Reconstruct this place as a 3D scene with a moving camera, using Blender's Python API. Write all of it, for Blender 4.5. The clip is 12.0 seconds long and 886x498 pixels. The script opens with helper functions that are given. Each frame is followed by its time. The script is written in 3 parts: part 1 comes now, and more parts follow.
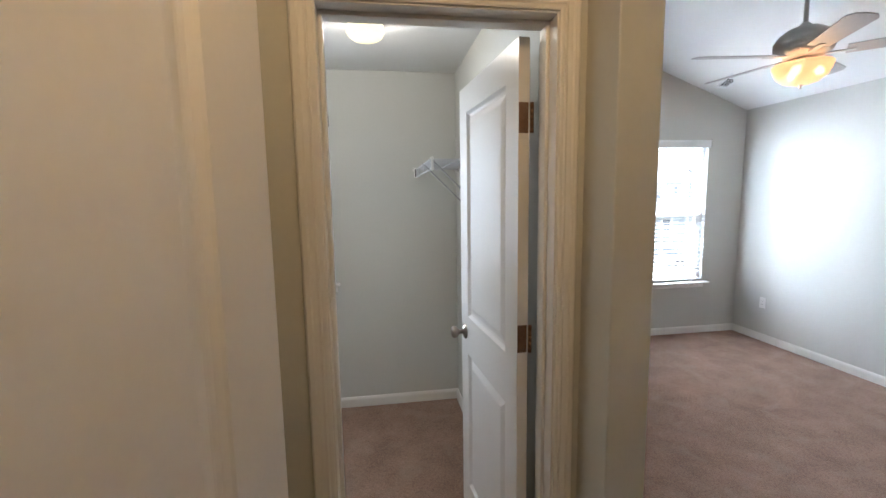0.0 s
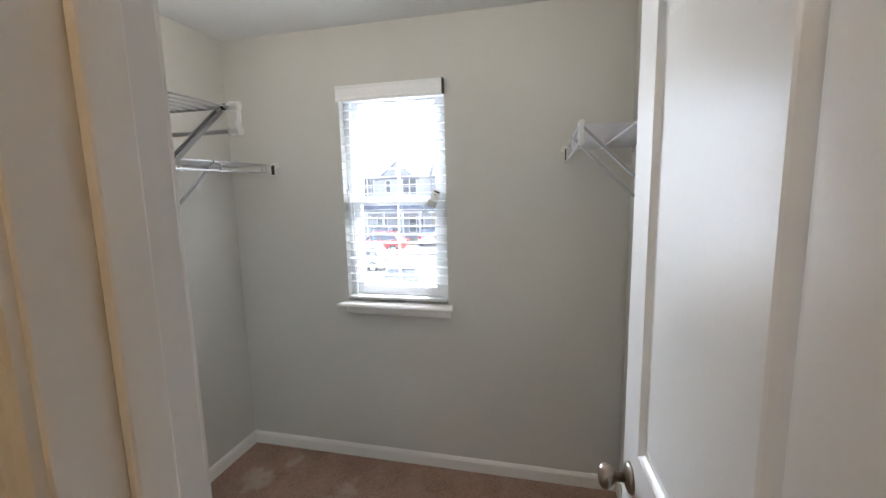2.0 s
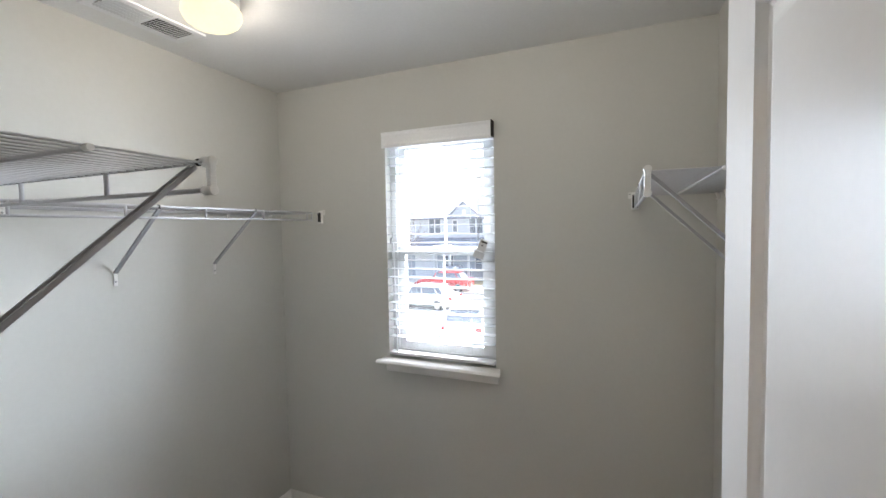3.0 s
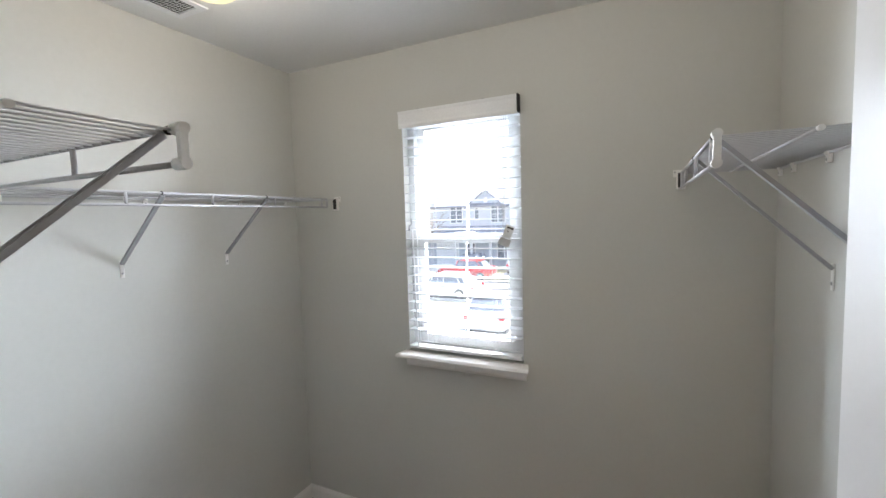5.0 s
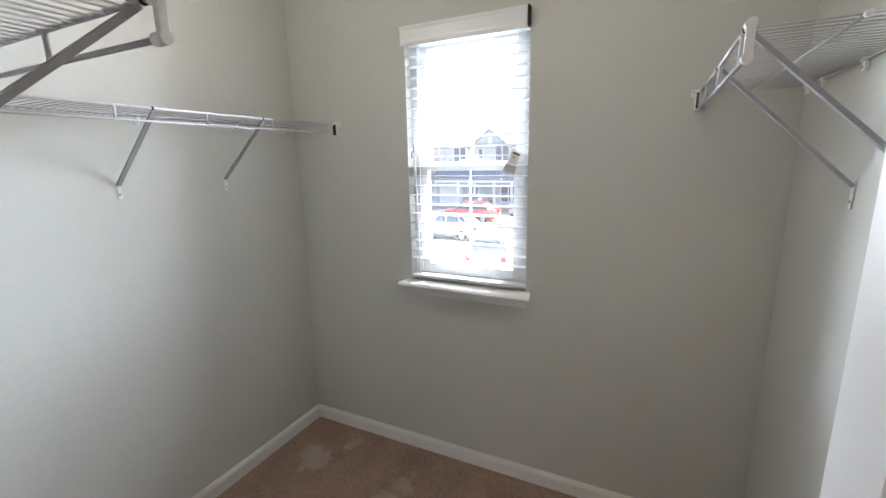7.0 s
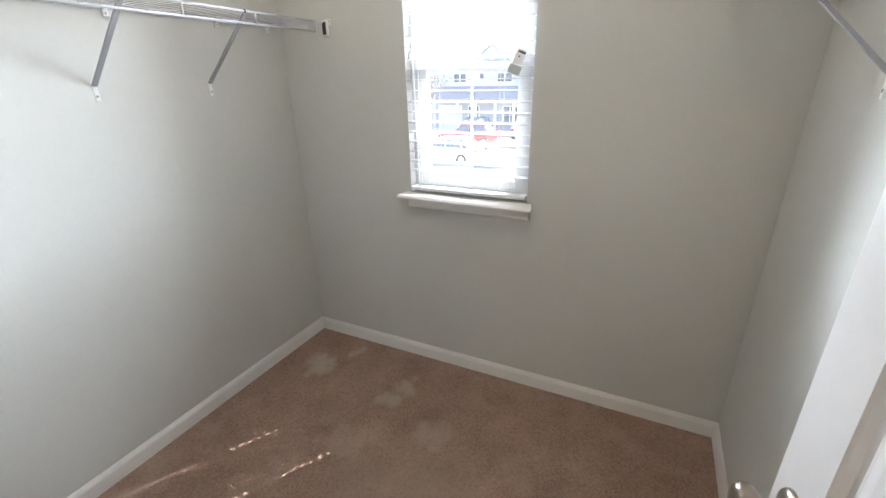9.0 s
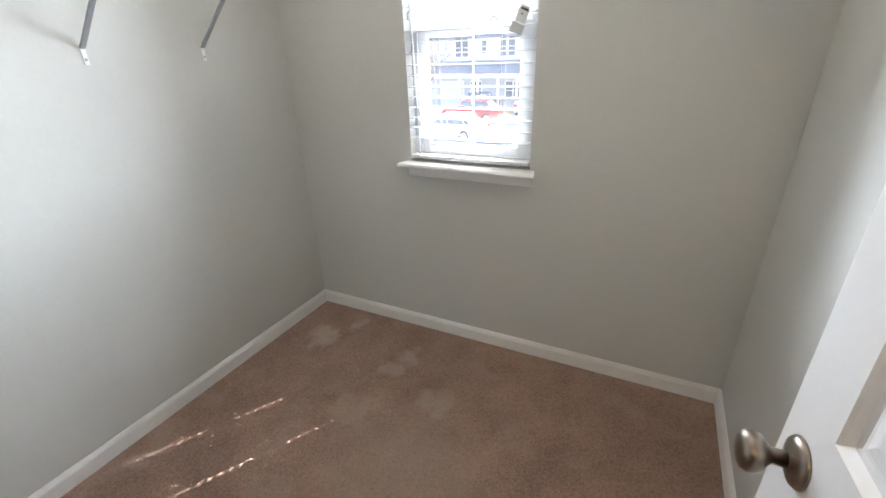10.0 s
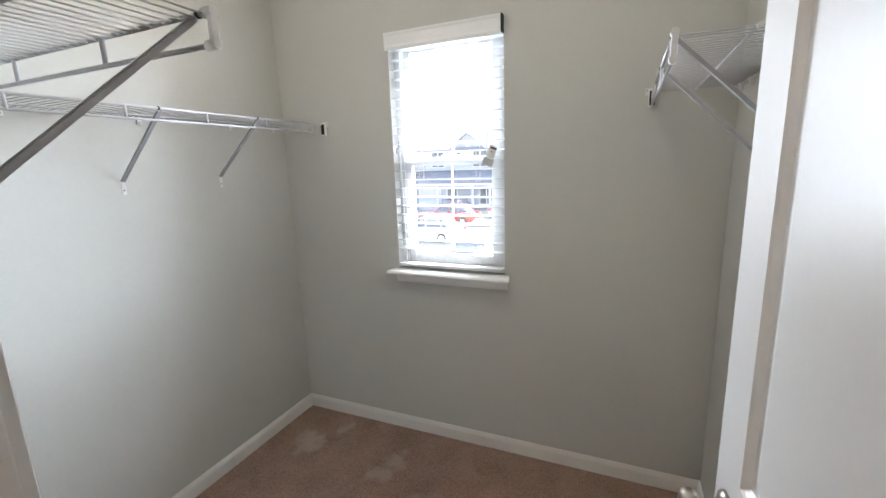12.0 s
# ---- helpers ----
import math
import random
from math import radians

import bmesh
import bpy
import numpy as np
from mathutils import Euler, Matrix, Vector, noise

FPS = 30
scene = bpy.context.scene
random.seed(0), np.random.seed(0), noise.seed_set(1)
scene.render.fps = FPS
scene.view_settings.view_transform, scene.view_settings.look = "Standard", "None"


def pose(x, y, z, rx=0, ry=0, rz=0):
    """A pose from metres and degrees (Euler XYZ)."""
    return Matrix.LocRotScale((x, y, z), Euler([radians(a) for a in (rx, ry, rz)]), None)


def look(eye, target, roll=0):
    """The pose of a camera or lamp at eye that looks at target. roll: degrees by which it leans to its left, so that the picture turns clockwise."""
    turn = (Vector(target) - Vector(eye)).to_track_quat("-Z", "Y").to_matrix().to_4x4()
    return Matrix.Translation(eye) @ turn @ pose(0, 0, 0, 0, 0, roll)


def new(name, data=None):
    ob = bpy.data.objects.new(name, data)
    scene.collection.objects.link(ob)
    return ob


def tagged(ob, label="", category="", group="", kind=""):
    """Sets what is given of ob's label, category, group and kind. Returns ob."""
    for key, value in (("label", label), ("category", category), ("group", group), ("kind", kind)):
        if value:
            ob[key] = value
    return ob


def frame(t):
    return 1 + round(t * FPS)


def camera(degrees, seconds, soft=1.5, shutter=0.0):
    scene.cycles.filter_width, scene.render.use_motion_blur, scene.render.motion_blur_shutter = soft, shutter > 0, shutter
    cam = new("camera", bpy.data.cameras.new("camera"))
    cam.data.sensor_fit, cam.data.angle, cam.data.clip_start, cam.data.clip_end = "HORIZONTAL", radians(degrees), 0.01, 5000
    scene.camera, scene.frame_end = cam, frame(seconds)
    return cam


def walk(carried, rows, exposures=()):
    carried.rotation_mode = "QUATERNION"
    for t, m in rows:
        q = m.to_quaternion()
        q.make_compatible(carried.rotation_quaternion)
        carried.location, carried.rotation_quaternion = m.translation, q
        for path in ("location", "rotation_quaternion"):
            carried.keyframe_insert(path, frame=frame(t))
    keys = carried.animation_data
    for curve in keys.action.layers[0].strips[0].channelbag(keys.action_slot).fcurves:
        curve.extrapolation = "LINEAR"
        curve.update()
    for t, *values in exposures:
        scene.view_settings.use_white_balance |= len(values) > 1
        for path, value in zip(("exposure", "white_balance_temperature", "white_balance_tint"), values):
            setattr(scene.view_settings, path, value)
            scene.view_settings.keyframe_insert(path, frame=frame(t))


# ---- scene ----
cam = camera(92.4, 12.0)
PATH = [
    (0, (-0.055, -0.793, 1.568), (0.243, 1.17, 1.325), -0.9),
    (0.5, (-0.013, -0.49, 1.582), (0.194, 1.481, 1.308), -1.0),
    (1, (0.102, -0.264, 1.589), (0.03, 1.709, 1.27), -0.6),
    (1.5, (0.139, -0.042, 1.59), (-0.13, 1.913, 1.269), -1.5),
    (2, (0.14, 0.138, 1.596), (-0.334, 2.06, 1.312), -1.3),
    (2.5, (0.184, 0.265, 1.61), (-0.497, 2.134, 1.407), -1.5),
    (3, (0.176, 0.369, 1.645), (-0.597, 2.211, 1.548), -1.0),
    (5, (0.118, 0.498, 1.632), (-0.748, 2.295, 1.483), -1.7),
    (5.5, (0.112, 0.501, 1.616), (-0.757, 2.289, 1.4), -1.6),
    (6, (0.108, 0.506, 1.597), (-0.76, 2.286, 1.318), -1.4),
    (6.5, (0.103, 0.506, 1.577), (-0.761, 2.277, 1.236), -1.4),
    (7, (0.106, 0.514, 1.563), (-0.76, 2.268, 1.148), -1.2),
    (9, (0.096, 0.526, 1.493), (-0.729, 2.188, 0.745), -1.3),
    (9.5, (0.093, 0.529, 1.469), (-0.724, 2.164, 0.657), -1.6),
    (10, (0.099, 0.533, 1.441), (-0.724, 2.152, 0.603), -2.0),
    (10.5, (0.096, 0.535, 1.441), (-0.727, 2.148, 0.592), -2.3),
    (11, (0.135, 0.47, 1.503), (-0.712, 2.099, 0.711), -3.0),
    (11.5, (0.124, 0.397, 1.568), (-0.705, 2.111, 0.957), -2.4),
    (12, (0.154, 0.353, 1.523), (-0.628, 2.15, 1.123), -2.0),
]
walk(cam, [(t, look(eye, aim, roll)) for t, eye, aim, roll in PATH], [(0.0, 3.52, 5560, 8), (0.6, 3.62, 5700, 10), (1.1, 3.68, 5850, 10), (2.0, 3.34, 5780, 10), (3.0, 3.14, 5800, 10), (5.0, 3.14, 5830, 10), (6.5, 3.14, 5830, 10), (7.2, 3.32, 5830, 10), (9.0, 3.68, 5870, 10), (11.0, 3.68, 5870, 10), (12.0, 3.4, 5830, 10)])

# world, sun and light
SUN_AZ, SUN_EL = radians(30.0), radians(50.3)
world = bpy.data.worlds.new("world")
scene.world = world
world.use_nodes = True
wn = world.node_tree
sky = wn.nodes.new("ShaderNodeTexSky")
sky.sky_type = "NISHITA"
sky.sun_disc = False
sky.air_density, sky.dust_density, sky.ozone_density = 0.9, 4.0, 0.4
sky.sun_elevation = SUN_EL
sky.sun_rotation = SUN_AZ
wn.links.new(sky.outputs[0], wn.nodes["Background"].inputs[0])
wn.nodes["Background"].inputs[1].default_value = 0.055
sun = new("sun", bpy.data.lights.new("sun", "SUN"))
sun.data.energy = 2.7
sun.data.angle = radians(0.4)
sun.data.color = (1.0, 0.95, 0.88)
SUN_WAY = Vector((math.sin(SUN_AZ) * math.cos(SUN_EL), math.cos(SUN_AZ) * math.cos(SUN_EL), math.sin(SUN_EL)))
sun.matrix_world = look(SUN_WAY * 40, (0, 0, 0))


def bulb(name, place, watts, color, radius):
    ob = new(name, bpy.data.lights.new(name, "POINT"))
    ob.data.energy, ob.data.color, ob.data.shadow_soft_size = watts, color, radius
    ob.location = place
    return ob


CLOSET_LAMPS = (Vector((-0.085, 1.43, 2.44)), Vector((-1.10, 1.43, 2.44)))
FAN = Vector((2.59, 1.60, 0.0))
for place in CLOSET_LAMPS:
    bulb("closet_bulb", place + Vector((0, 0, -0.075)), 0.52, (1.0, 0.84, 0.66), 0.04)
bulb("fan_bulb", (FAN.x - 0.04, FAN.y, 2.30), 0.65, (1.0, 0.62, 0.33), 0.06)

ENTRY_LAMP = Vector((0.06, -0.64, 2.44))
bulb("entry_bulb", ENTRY_LAMP + Vector((0, 0, -0.095)), 1.0, (1.0, 0.59, 0.24), 0.05)


def skylight(name, eye, target, w, h, watts, spread=180):
    """A soft lamp out in the open air, standing in for the sky over a window."""
    ob = new(name, bpy.data.lights.new(name, "AREA"))
    ob.data.shape, ob.data.size, ob.data.size_y = "RECTANGLE", w, h
    ob.data.energy, ob.data.color = watts, (0.93, 0.96, 0.975)
    ob.data.spread = radians(spread)
    ob.matrix_world = look(eye, target)
    return ob


skylight("sky_east_of_closet_window", (1.0, 5.2, 2.2), (-0.65, 2.35, 1.4), 3.3, 2.3, 172)
skylight("sky_west_of_closet_window", (-3.95, 5.0, 1.9), (-3.1, 2.8, 1.7), 2.3, 2.0, 122)
skylight("sky_over_bedroom_window", (3.5, 6.0, 4.3), (2.9, 2.9, 0.6), 2.6, 2.0, 150, 75)


# ---- materials ----
def material(name, base, rough=0.6, metal=0.0, var=0.06, var_scale=3.0, grain=0.04, grain_scale=120.0,
             bump=0.15, bump_scale=300.0, spec=0.5, coords="Object", alpha=1.0):
    m = bpy.data.materials.new(name)
    m.use_nodes = True
    nt = m.node_tree
    b = nt.nodes["Principled BSDF"]
    b.inputs["Roughness"].default_value = rough
    b.inputs["Metallic"].default_value = metal
    b.inputs["Specular IOR Level"].default_value = spec
    tc = nt.nodes.new("ShaderNodeNewGeometry") if coords == "World" else nt.nodes.new("ShaderNodeTexCoord")
    out = tc.outputs["Position"] if coords == "World" else tc.outputs["Object"]
    n1 = nt.nodes.new("ShaderNodeTexNoise")
    n1.inputs["Scale"].default_value = var_scale
    n1.inputs["Detail"].default_value = 4
    n2 = nt.nodes.new("ShaderNodeTexNoise")
    n2.inputs["Scale"].default_value = grain_scale
    n2.inputs["Detail"].default_value = 3
    nt.links.new(out, n1.inputs["Vector"])
    nt.links.new(out, n2.inputs["Vector"])
    col = (*base, 1)
    last = None
    for n, amount in ((n1, var), (n2, grain)):
        mr = nt.nodes.new("ShaderNodeMapRange")
        mr.inputs["From Min"].default_value, mr.inputs["From Max"].default_value = 0.25, 0.75
        mr.inputs["To Min"].default_value, mr.inputs["To Max"].default_value = 1 - amount, 1 + amount
        nt.links.new(n.outputs["Fac"], mr.inputs["Value"])
        mix = nt.nodes.new("ShaderNodeVectorMath")
        mix.operation = "SCALE"
        if last:
            nt.links.new(last, mix.inputs[0])
        else:
            mix.inputs[0].default_value = base
        nt.links.new(mr.outputs["Result"], mix.inputs["Scale"])
        last = mix.outputs["Vector"]
    nt.links.new(last, b.inputs["Base Color"])
    if bump:
        n3 = nt.nodes.new("ShaderNodeTexNoise")
        n3.inputs["Scale"].default_value = bump_scale
        n3.inputs["Detail"].default_value = 4
        nt.links.new(out, n3.inputs["Vector"])
        bp = nt.nodes.new("ShaderNodeBump")
        bp.inputs["Strength"].default_value = bump
        bp.inputs["Distance"].default_value = 0.002
        nt.links.new(n3.outputs["Fac"], bp.inputs["Height"])
        nt.links.new(bp.outputs["Normal"], b.inputs["Normal"])
    return m


def glowing(name, base, color, strength, rough=0.4):
    m = material(name, base, rough=rough, bump=0)
    b = m.node_tree.nodes["Principled BSDF"]
    b.inputs["Emission Color"].default_value = (*color, 1)
    b.inputs["Emission Strength"].default_value = strength
    return m


def glass(name, veil=0.0):
    """Clear glass; the second argument is the share of translucent haze that imitates glare."""
    m = bpy.data.materials.new(name)
    m.use_nodes = True
    nt = m.node_tree
    nt.nodes.clear()
    out = nt.nodes.new("ShaderNodeOutputMaterial")
    mix = nt.nodes.new("ShaderNodeMixShader")
    tr = nt.nodes.new("ShaderNodeBsdfTransparent")
    gl = nt.nodes.new("ShaderNodeBsdfGlossy")
    gl.inputs["Roughness"].default_value = 0.02
    fr = nt.nodes.new("ShaderNodeFresnel")
    fr.inputs["IOR"].default_value = 1.45
    # pale haze mixed into the pane to wash out the bright view outside
    haze = nt.nodes.new("ShaderNodeBsdfTranslucent")
    haze.inputs["Color"].default_value = (0.8, 0.8, 0.8, 1)
    noise = nt.nodes.new("ShaderNodeTexNoise")
    noise.inputs["Scale"].default_value = 9
    share = nt.nodes.new("ShaderNodeMapRange")
    share.inputs["To Min"].default_value, share.inputs["To Max"].default_value = veil * 0.6, veil * 1.4
    veiled = nt.nodes.new("ShaderNodeMixShader")
    nt.links.new(noise.outputs["Fac"], share.inputs["Value"])
    nt.links.new(share.outputs["Result"], veiled.inputs[0])
    nt.links.new(tr.outputs[0], veiled.inputs[1])
    nt.links.new(haze.outputs[0], veiled.inputs[2])
    nt.links.new(fr.outputs[0], mix.inputs[0])
    nt.links.new(veiled.outputs[0], mix.inputs[1])
    nt.links.new(gl.outputs[0], mix.inputs[2])
    nt.links.new(mix.outputs[0], out.inputs["Surface"])
    return m


def carpet_material():
    m = material("carpet", (0.340, 0.222, 0.167), rough=0.95, var=0.19, var_scale=5.0, grain=0.30, grain_scale=140,
                 bump=0.9, bump_scale=260, spec=0.1, coords="World")
    nt = m.node_tree
    b = nt.nodes["Principled BSDF"]
    b.inputs["Sheen Weight"].default_value = 0.12
    b.inputs["Sheen Roughness"].default_value = 0.5
    geo = nt.nodes.new("ShaderNodeNewGeometry")
    n = nt.nodes.new("ShaderNodeTexNoise")
    n.inputs["Scale"].default_value = 5.5
    n.inputs["Detail"].default_value = 5
    n.inputs["Distortion"].default_value = 0.6
    nt.links.new(geo.outputs["Position"], n.inputs["Vector"])
    ramp = nt.nodes.new("ShaderNodeMapRange")
    ramp.inputs["From Min"].default_value, ramp.inputs["From Max"].default_value = 0.52, 0.68
    ramp.inputs["To Min"].default_value, ramp.inputs["To Max"].default_value = 0.0, 0.26
    nt.links.new(n.outputs["Fac"], ramp.inputs["Value"])
    # pale spots where something was spilled and cleaned
    wob = nt.nodes.new("ShaderNodeTexNoise")
    wob.inputs["Scale"].default_value = 11
    wob.inputs["Detail"].default_value = 4
    nt.links.new(geo.outputs["Position"], wob.inputs["Vector"])
    shift = nt.nodes.new("ShaderNodeVectorMath")
    shift.operation = "MULTIPLY_ADD"
    shift.inputs[1].default_value = (0.24, 0.24, 0.0)
    nt.links.new(wob.outputs["Color"], shift.inputs[0])
    nt.links.new(geo.outputs["Position"], shift.inputs[2])
    total = ramp.outputs["Result"]
    for cx, cy, r, amount in ((-1.29, 2.10, 0.085, 0.72), (-1.18, 2.27, 0.05, 0.6), (-0.79, 2.02, 0.07, 0.5), (-0.75, 2.14, 0.07, 0.5), (-0.48, 1.91, 0.10, 0.42), (-0.8, 1.7, 0.12, 0.3), (-0.42, 1.52, 0.36, 0.26)):
        d = nt.nodes.new("ShaderNodeVectorMath")
        d.operation = "DISTANCE"
        d.inputs[1].default_value = (cx, cy, 0.018)
        nt.links.new(shift.outputs[0], d.inputs[0])
        mr = nt.nodes.new("ShaderNodeMapRange")
        mr.interpolation_type = "SMOOTHSTEP"
        mr.inputs["From Min"].default_value, mr.inputs["From Max"].default_value = r * 0.45, r * 1.25
        mr.inputs["To Min"].default_value, mr.inputs["To Max"].default_value = amount * 1.25, 0.0
        nt.links.new(d.outputs["Value"], mr.inputs["Value"])
        mx = nt.nodes.new("ShaderNodeMath")
        mx.operation = "MAXIMUM"
        nt.links.new(total, mx.inputs[0])
        nt.links.new(mr.outputs["Result"], mx.inputs[1])
        total = mx.outputs[0]
    mix = nt.nodes.new("ShaderNodeMix")
    mix.data_type = "RGBA"
    src = b.inputs["Base Color"].links[0].from_socket
    nt.links.new(total, mix.inputs[0])
    nt.links.new(src, mix.inputs[6])
    mix.inputs[7].default_value = (0.47, 0.375, 0.30, 1)
    speck = nt.nodes.new("ShaderNodeTexNoise")
    speck.inputs["Scale"].default_value = 75
    speck.inputs["Detail"].default_value = 5
    speck.inputs["Roughness"].default_value = 0.7
    nt.links.new(geo.outputs["Position"], speck.inputs["Vector"])
    sr = nt.nodes.new("ShaderNodeMapRange")
    sr.inputs["From Min"].default_value, sr.inputs["From Max"].default_value = 0.33, 0.45
    sr.inputs["To Min"].default_value, sr.inputs["To Max"].default_value = 0.80, 1.0
    nt.links.new(speck.outputs["Fac"], sr.inputs["Value"])
    sc2 = nt.nodes.new("ShaderNodeVectorMath")
    sc2.operation = "SCALE"
    nt.links.new(mix.outputs[2], sc2.inputs[0])
    nt.links.new(sr.outputs["Result"], sc2.inputs["Scale"])
    nt.links.new(sc2.outputs["Vector"], b.inputs["Base Color"])
    b.inputs["Normal"].links[0].from_node.inputs["Distance"].default_value = 0.006
    return m


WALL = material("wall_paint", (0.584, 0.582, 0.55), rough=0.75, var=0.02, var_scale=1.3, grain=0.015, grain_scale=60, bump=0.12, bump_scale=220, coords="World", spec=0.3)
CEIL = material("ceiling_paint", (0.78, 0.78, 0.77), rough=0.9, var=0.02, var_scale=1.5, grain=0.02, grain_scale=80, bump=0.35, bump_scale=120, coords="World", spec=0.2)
TRIM = material("white_trim_paint", (0.80, 0.785, 0.765), rough=0.32, var=0.02, var_scale=4, grain=0.01, grain_scale=90, bump=0.05, bump_scale=60, coords="World")
DOORP = material("white_door_paint", (0.80, 0.79, 0.785), rough=0.28, var=0.015, var_scale=4, grain=0.01, grain_scale=90, bump=0.10, bump_scale=110, coords="World")
CARPET = carpet_material()
VINYL = material("white_vinyl", (0.80, 0.81, 0.82), rough=0.35, bump=0.02)
SLAT = material("white_slat", (0.66, 0.67, 0.68), rough=0.38, var=0.02, bump=0.03)
WIRE = material("white_coated_wire", (0.50, 0.50, 0.52), rough=0.3, var=0.02, bump=0.02)
BRACE = material("grey_brace", (0.33, 0.33, 0.34), rough=0.4, var=0.03, bump=0.02)
PLASTIC = material("white_plastic", (0.80, 0.79, 0.77), rough=0.35, var=0.02, bump=0.02)
NICKEL = material("satin_nickel", (0.33, 0.285, 0.245), rough=0.28, metal=1.0, var=0.06, bump=0.04)
BRONZE = material("hinge_bronze", (0.22, 0.13, 0.085), rough=0.38, metal=0.9, var=0.15, var_scale=30, bump=0.1)
DARK = material("dark_hole", (0.02, 0.02, 0.02), rough=0.8)
METAL = material("grey_metal", (0.45, 0.45, 0.45), rough=0.4, metal=0.9)
GLASS = glass("window_glass", 0.007)
PAPER = material("tag_paper", (0.75, 0.74, 0.72), rough=0.7)
INK = material("tag_ink", (0.08, 0.07, 0.07), rough=0.7)
DOME = glowing("dome_glass", (0.85, 0.78, 0.6), (1.0, 0.76, 0.34), 0.13)
BOWL = glowing("fan_bowl_glass", (0.8, 0.55, 0.35), (1.0, 0.40, 0.16), 0.07)
for m_, a_ in ((DOME, 0.985), (BOWL, 0.93)):
    m_.node_tree.nodes["Principled BSDF"].inputs["Alpha"].default_value = a_
HOT = glowing("bulb_glass", (0.9, 0.85, 0.7), (1.0, 0.86, 0.6), 1.2)
FANMETAL = material("fan_pewter", (0.50, 0.49, 0.46), rough=0.4, metal=0.6)
BLADE = material("fan_blade", (0.42, 0.40, 0.39), rough=0.45, var=0.1)


# ---- mesh helpers ----
def box(bm, x0, x1, y0, y1, z0, z1, m=None):
    vs = [bm.verts.new((x, y, z)) for x in (x0, x1) for y in (y0, y1) for z in (z0, z1)]
    if m is not None:
        for v in vs:
            v.co = m @ v.co
    for f in ((0, 1, 3, 2), (4, 6, 7, 5), (0, 4, 5, 1), (2, 3, 7, 6), (0, 2, 6, 4), (1, 5, 7, 3)):
        bm.faces.new([vs[i] for i in f])
    return vs


def soft_box(bm, x0, x1, y0, y1, z0, z1, r=0.002, seg=2, m=None):
    vs = box(bm, x0, x1, y0, y1, z0, z1, m)
    edges = {e for v in vs for e in v.link_edges}
    bmesh.ops.bevel(bm, geom=list(edges), offset=r, segments=seg, affect="EDGES", profile=0.5)


def tube(bm, p, q, r, n=8, r2=None):
    p, q = Vector(p), Vector(q)
    d = (q - p).normalized()
    a = d.orthogonal().normalized()
    b = d.cross(a)
    rings = []
    for c, rr in ((p, r), (q, r if r2 is None else r2)):
        rings.append([bm.verts.new(c + (a * math.cos(t) + b * math.sin(t)) * rr) for t in [2 * math.pi * i / n for i in range(n)]])
    for i in range(n):
        f = bm.faces.new((rings[0][i], rings[0][(i + 1) % n], rings[1][(i + 1) % n], rings[1][i]))
        f.smooth = True
    bm.faces.new(rings[0][::-1])
    bm.faces.new(rings[1])


def pipe(bm, pts, r, n=8):
    for p, q in zip(pts, pts[1:]):
        tube(bm, p, q, r, n)


def lathe(bm, prof, m=Matrix(), n=28):
    rings = []
    for r, h in prof:
        rings.append([bm.verts.new(m @ Vector((r * math.cos(t), r * math.sin(t), h))) for t in [2 * math.pi * i / n for i in range(n)]])
    for a, b in zip(rings, rings[1:]):
        for i in range(n):
            f = bm.faces.new((a[i], a[(i + 1) % n], b[(i + 1) % n], b[i]))
            f.smooth = True
    bm.faces.new(rings[0][::-1])
    bm.faces.new(rings[-1])


def sweep(bm, prof, p, q, U, V, m0=0.0, m1=0.0):
    """A profile of (u, v) points swept from p to q; m0 and m1 slant the ends for mitres."""
    p, q, U, V = Vector(p), Vector(q), Vector(U), Vector(V)
    d = (q - p).normalized()
    a = [bm.verts.new(p + U * u + V * v - d * u * m0) for u, v in prof]
    b = [bm.verts.new(q + U * u + V * v + d * u * m1) for u, v in prof]
    n = len(prof)
    for i in range(n):
        bm.faces.new((a[i], a[(i + 1) % n], b[(i + 1) % n], b[i]))
    bm.faces.new(a[::-1])
    bm.faces.new(b)


def mesh_from(bm, name, mat):
    bmesh.ops.recalc_face_normals(bm, faces=bm.faces)
    me = bpy.data.meshes.new(name)
    bm.to_mesh(me)
    bm.free()
    me.materials.append(mat)
    return me


def part(name, bm, mat, parent, label=""):
    ob = new(name, mesh_from(bm, name, mat) if isinstance(bm, bmesh.types.BMesh) else bm)
    if parent:
        ob.parent = parent
    return tagged(ob, label)


def thing(name, place, label, category="", group="", kind=""):
    ob = new(name)
    ob.location = place
    return tagged(ob, label, category, group, kind)


def structure(name, bm, mat, label):
    return tagged(new(name, mesh_from(bm, name, mat)), label, "", "", "structure")


B = bmesh.new

# ---- the plan ----
XL, XR, YN, YS = -1.655, 0.517, 2.30, 0.46      # closet walls, inner faces
YH = 0.335                                      # hall face of the door wall
CEILING = 2.44
DX0, DX1, DH = -0.190, 0.432, 2.045             # door opening
WX0, WX1, WZ0, WZ1 = -0.950, -0.370, 0.976, 2.134   # closet window opening
EXT = 0.15                                      # outer wall thickness
BXR, BYN = 3.89, 3.35                           # bedroom east and north walls
BW0, BW1, BZ0, BZ1 = 2.55, 3.46, 0.61, 2.12     # bedroom window opening
SX = 0.632                                      # bedroom face of the closet's east wall
STUB = 0.175                                     # end of that wall towards the hall
BACK, HX = -3.0, -0.98                          # back wall and hall's west wall

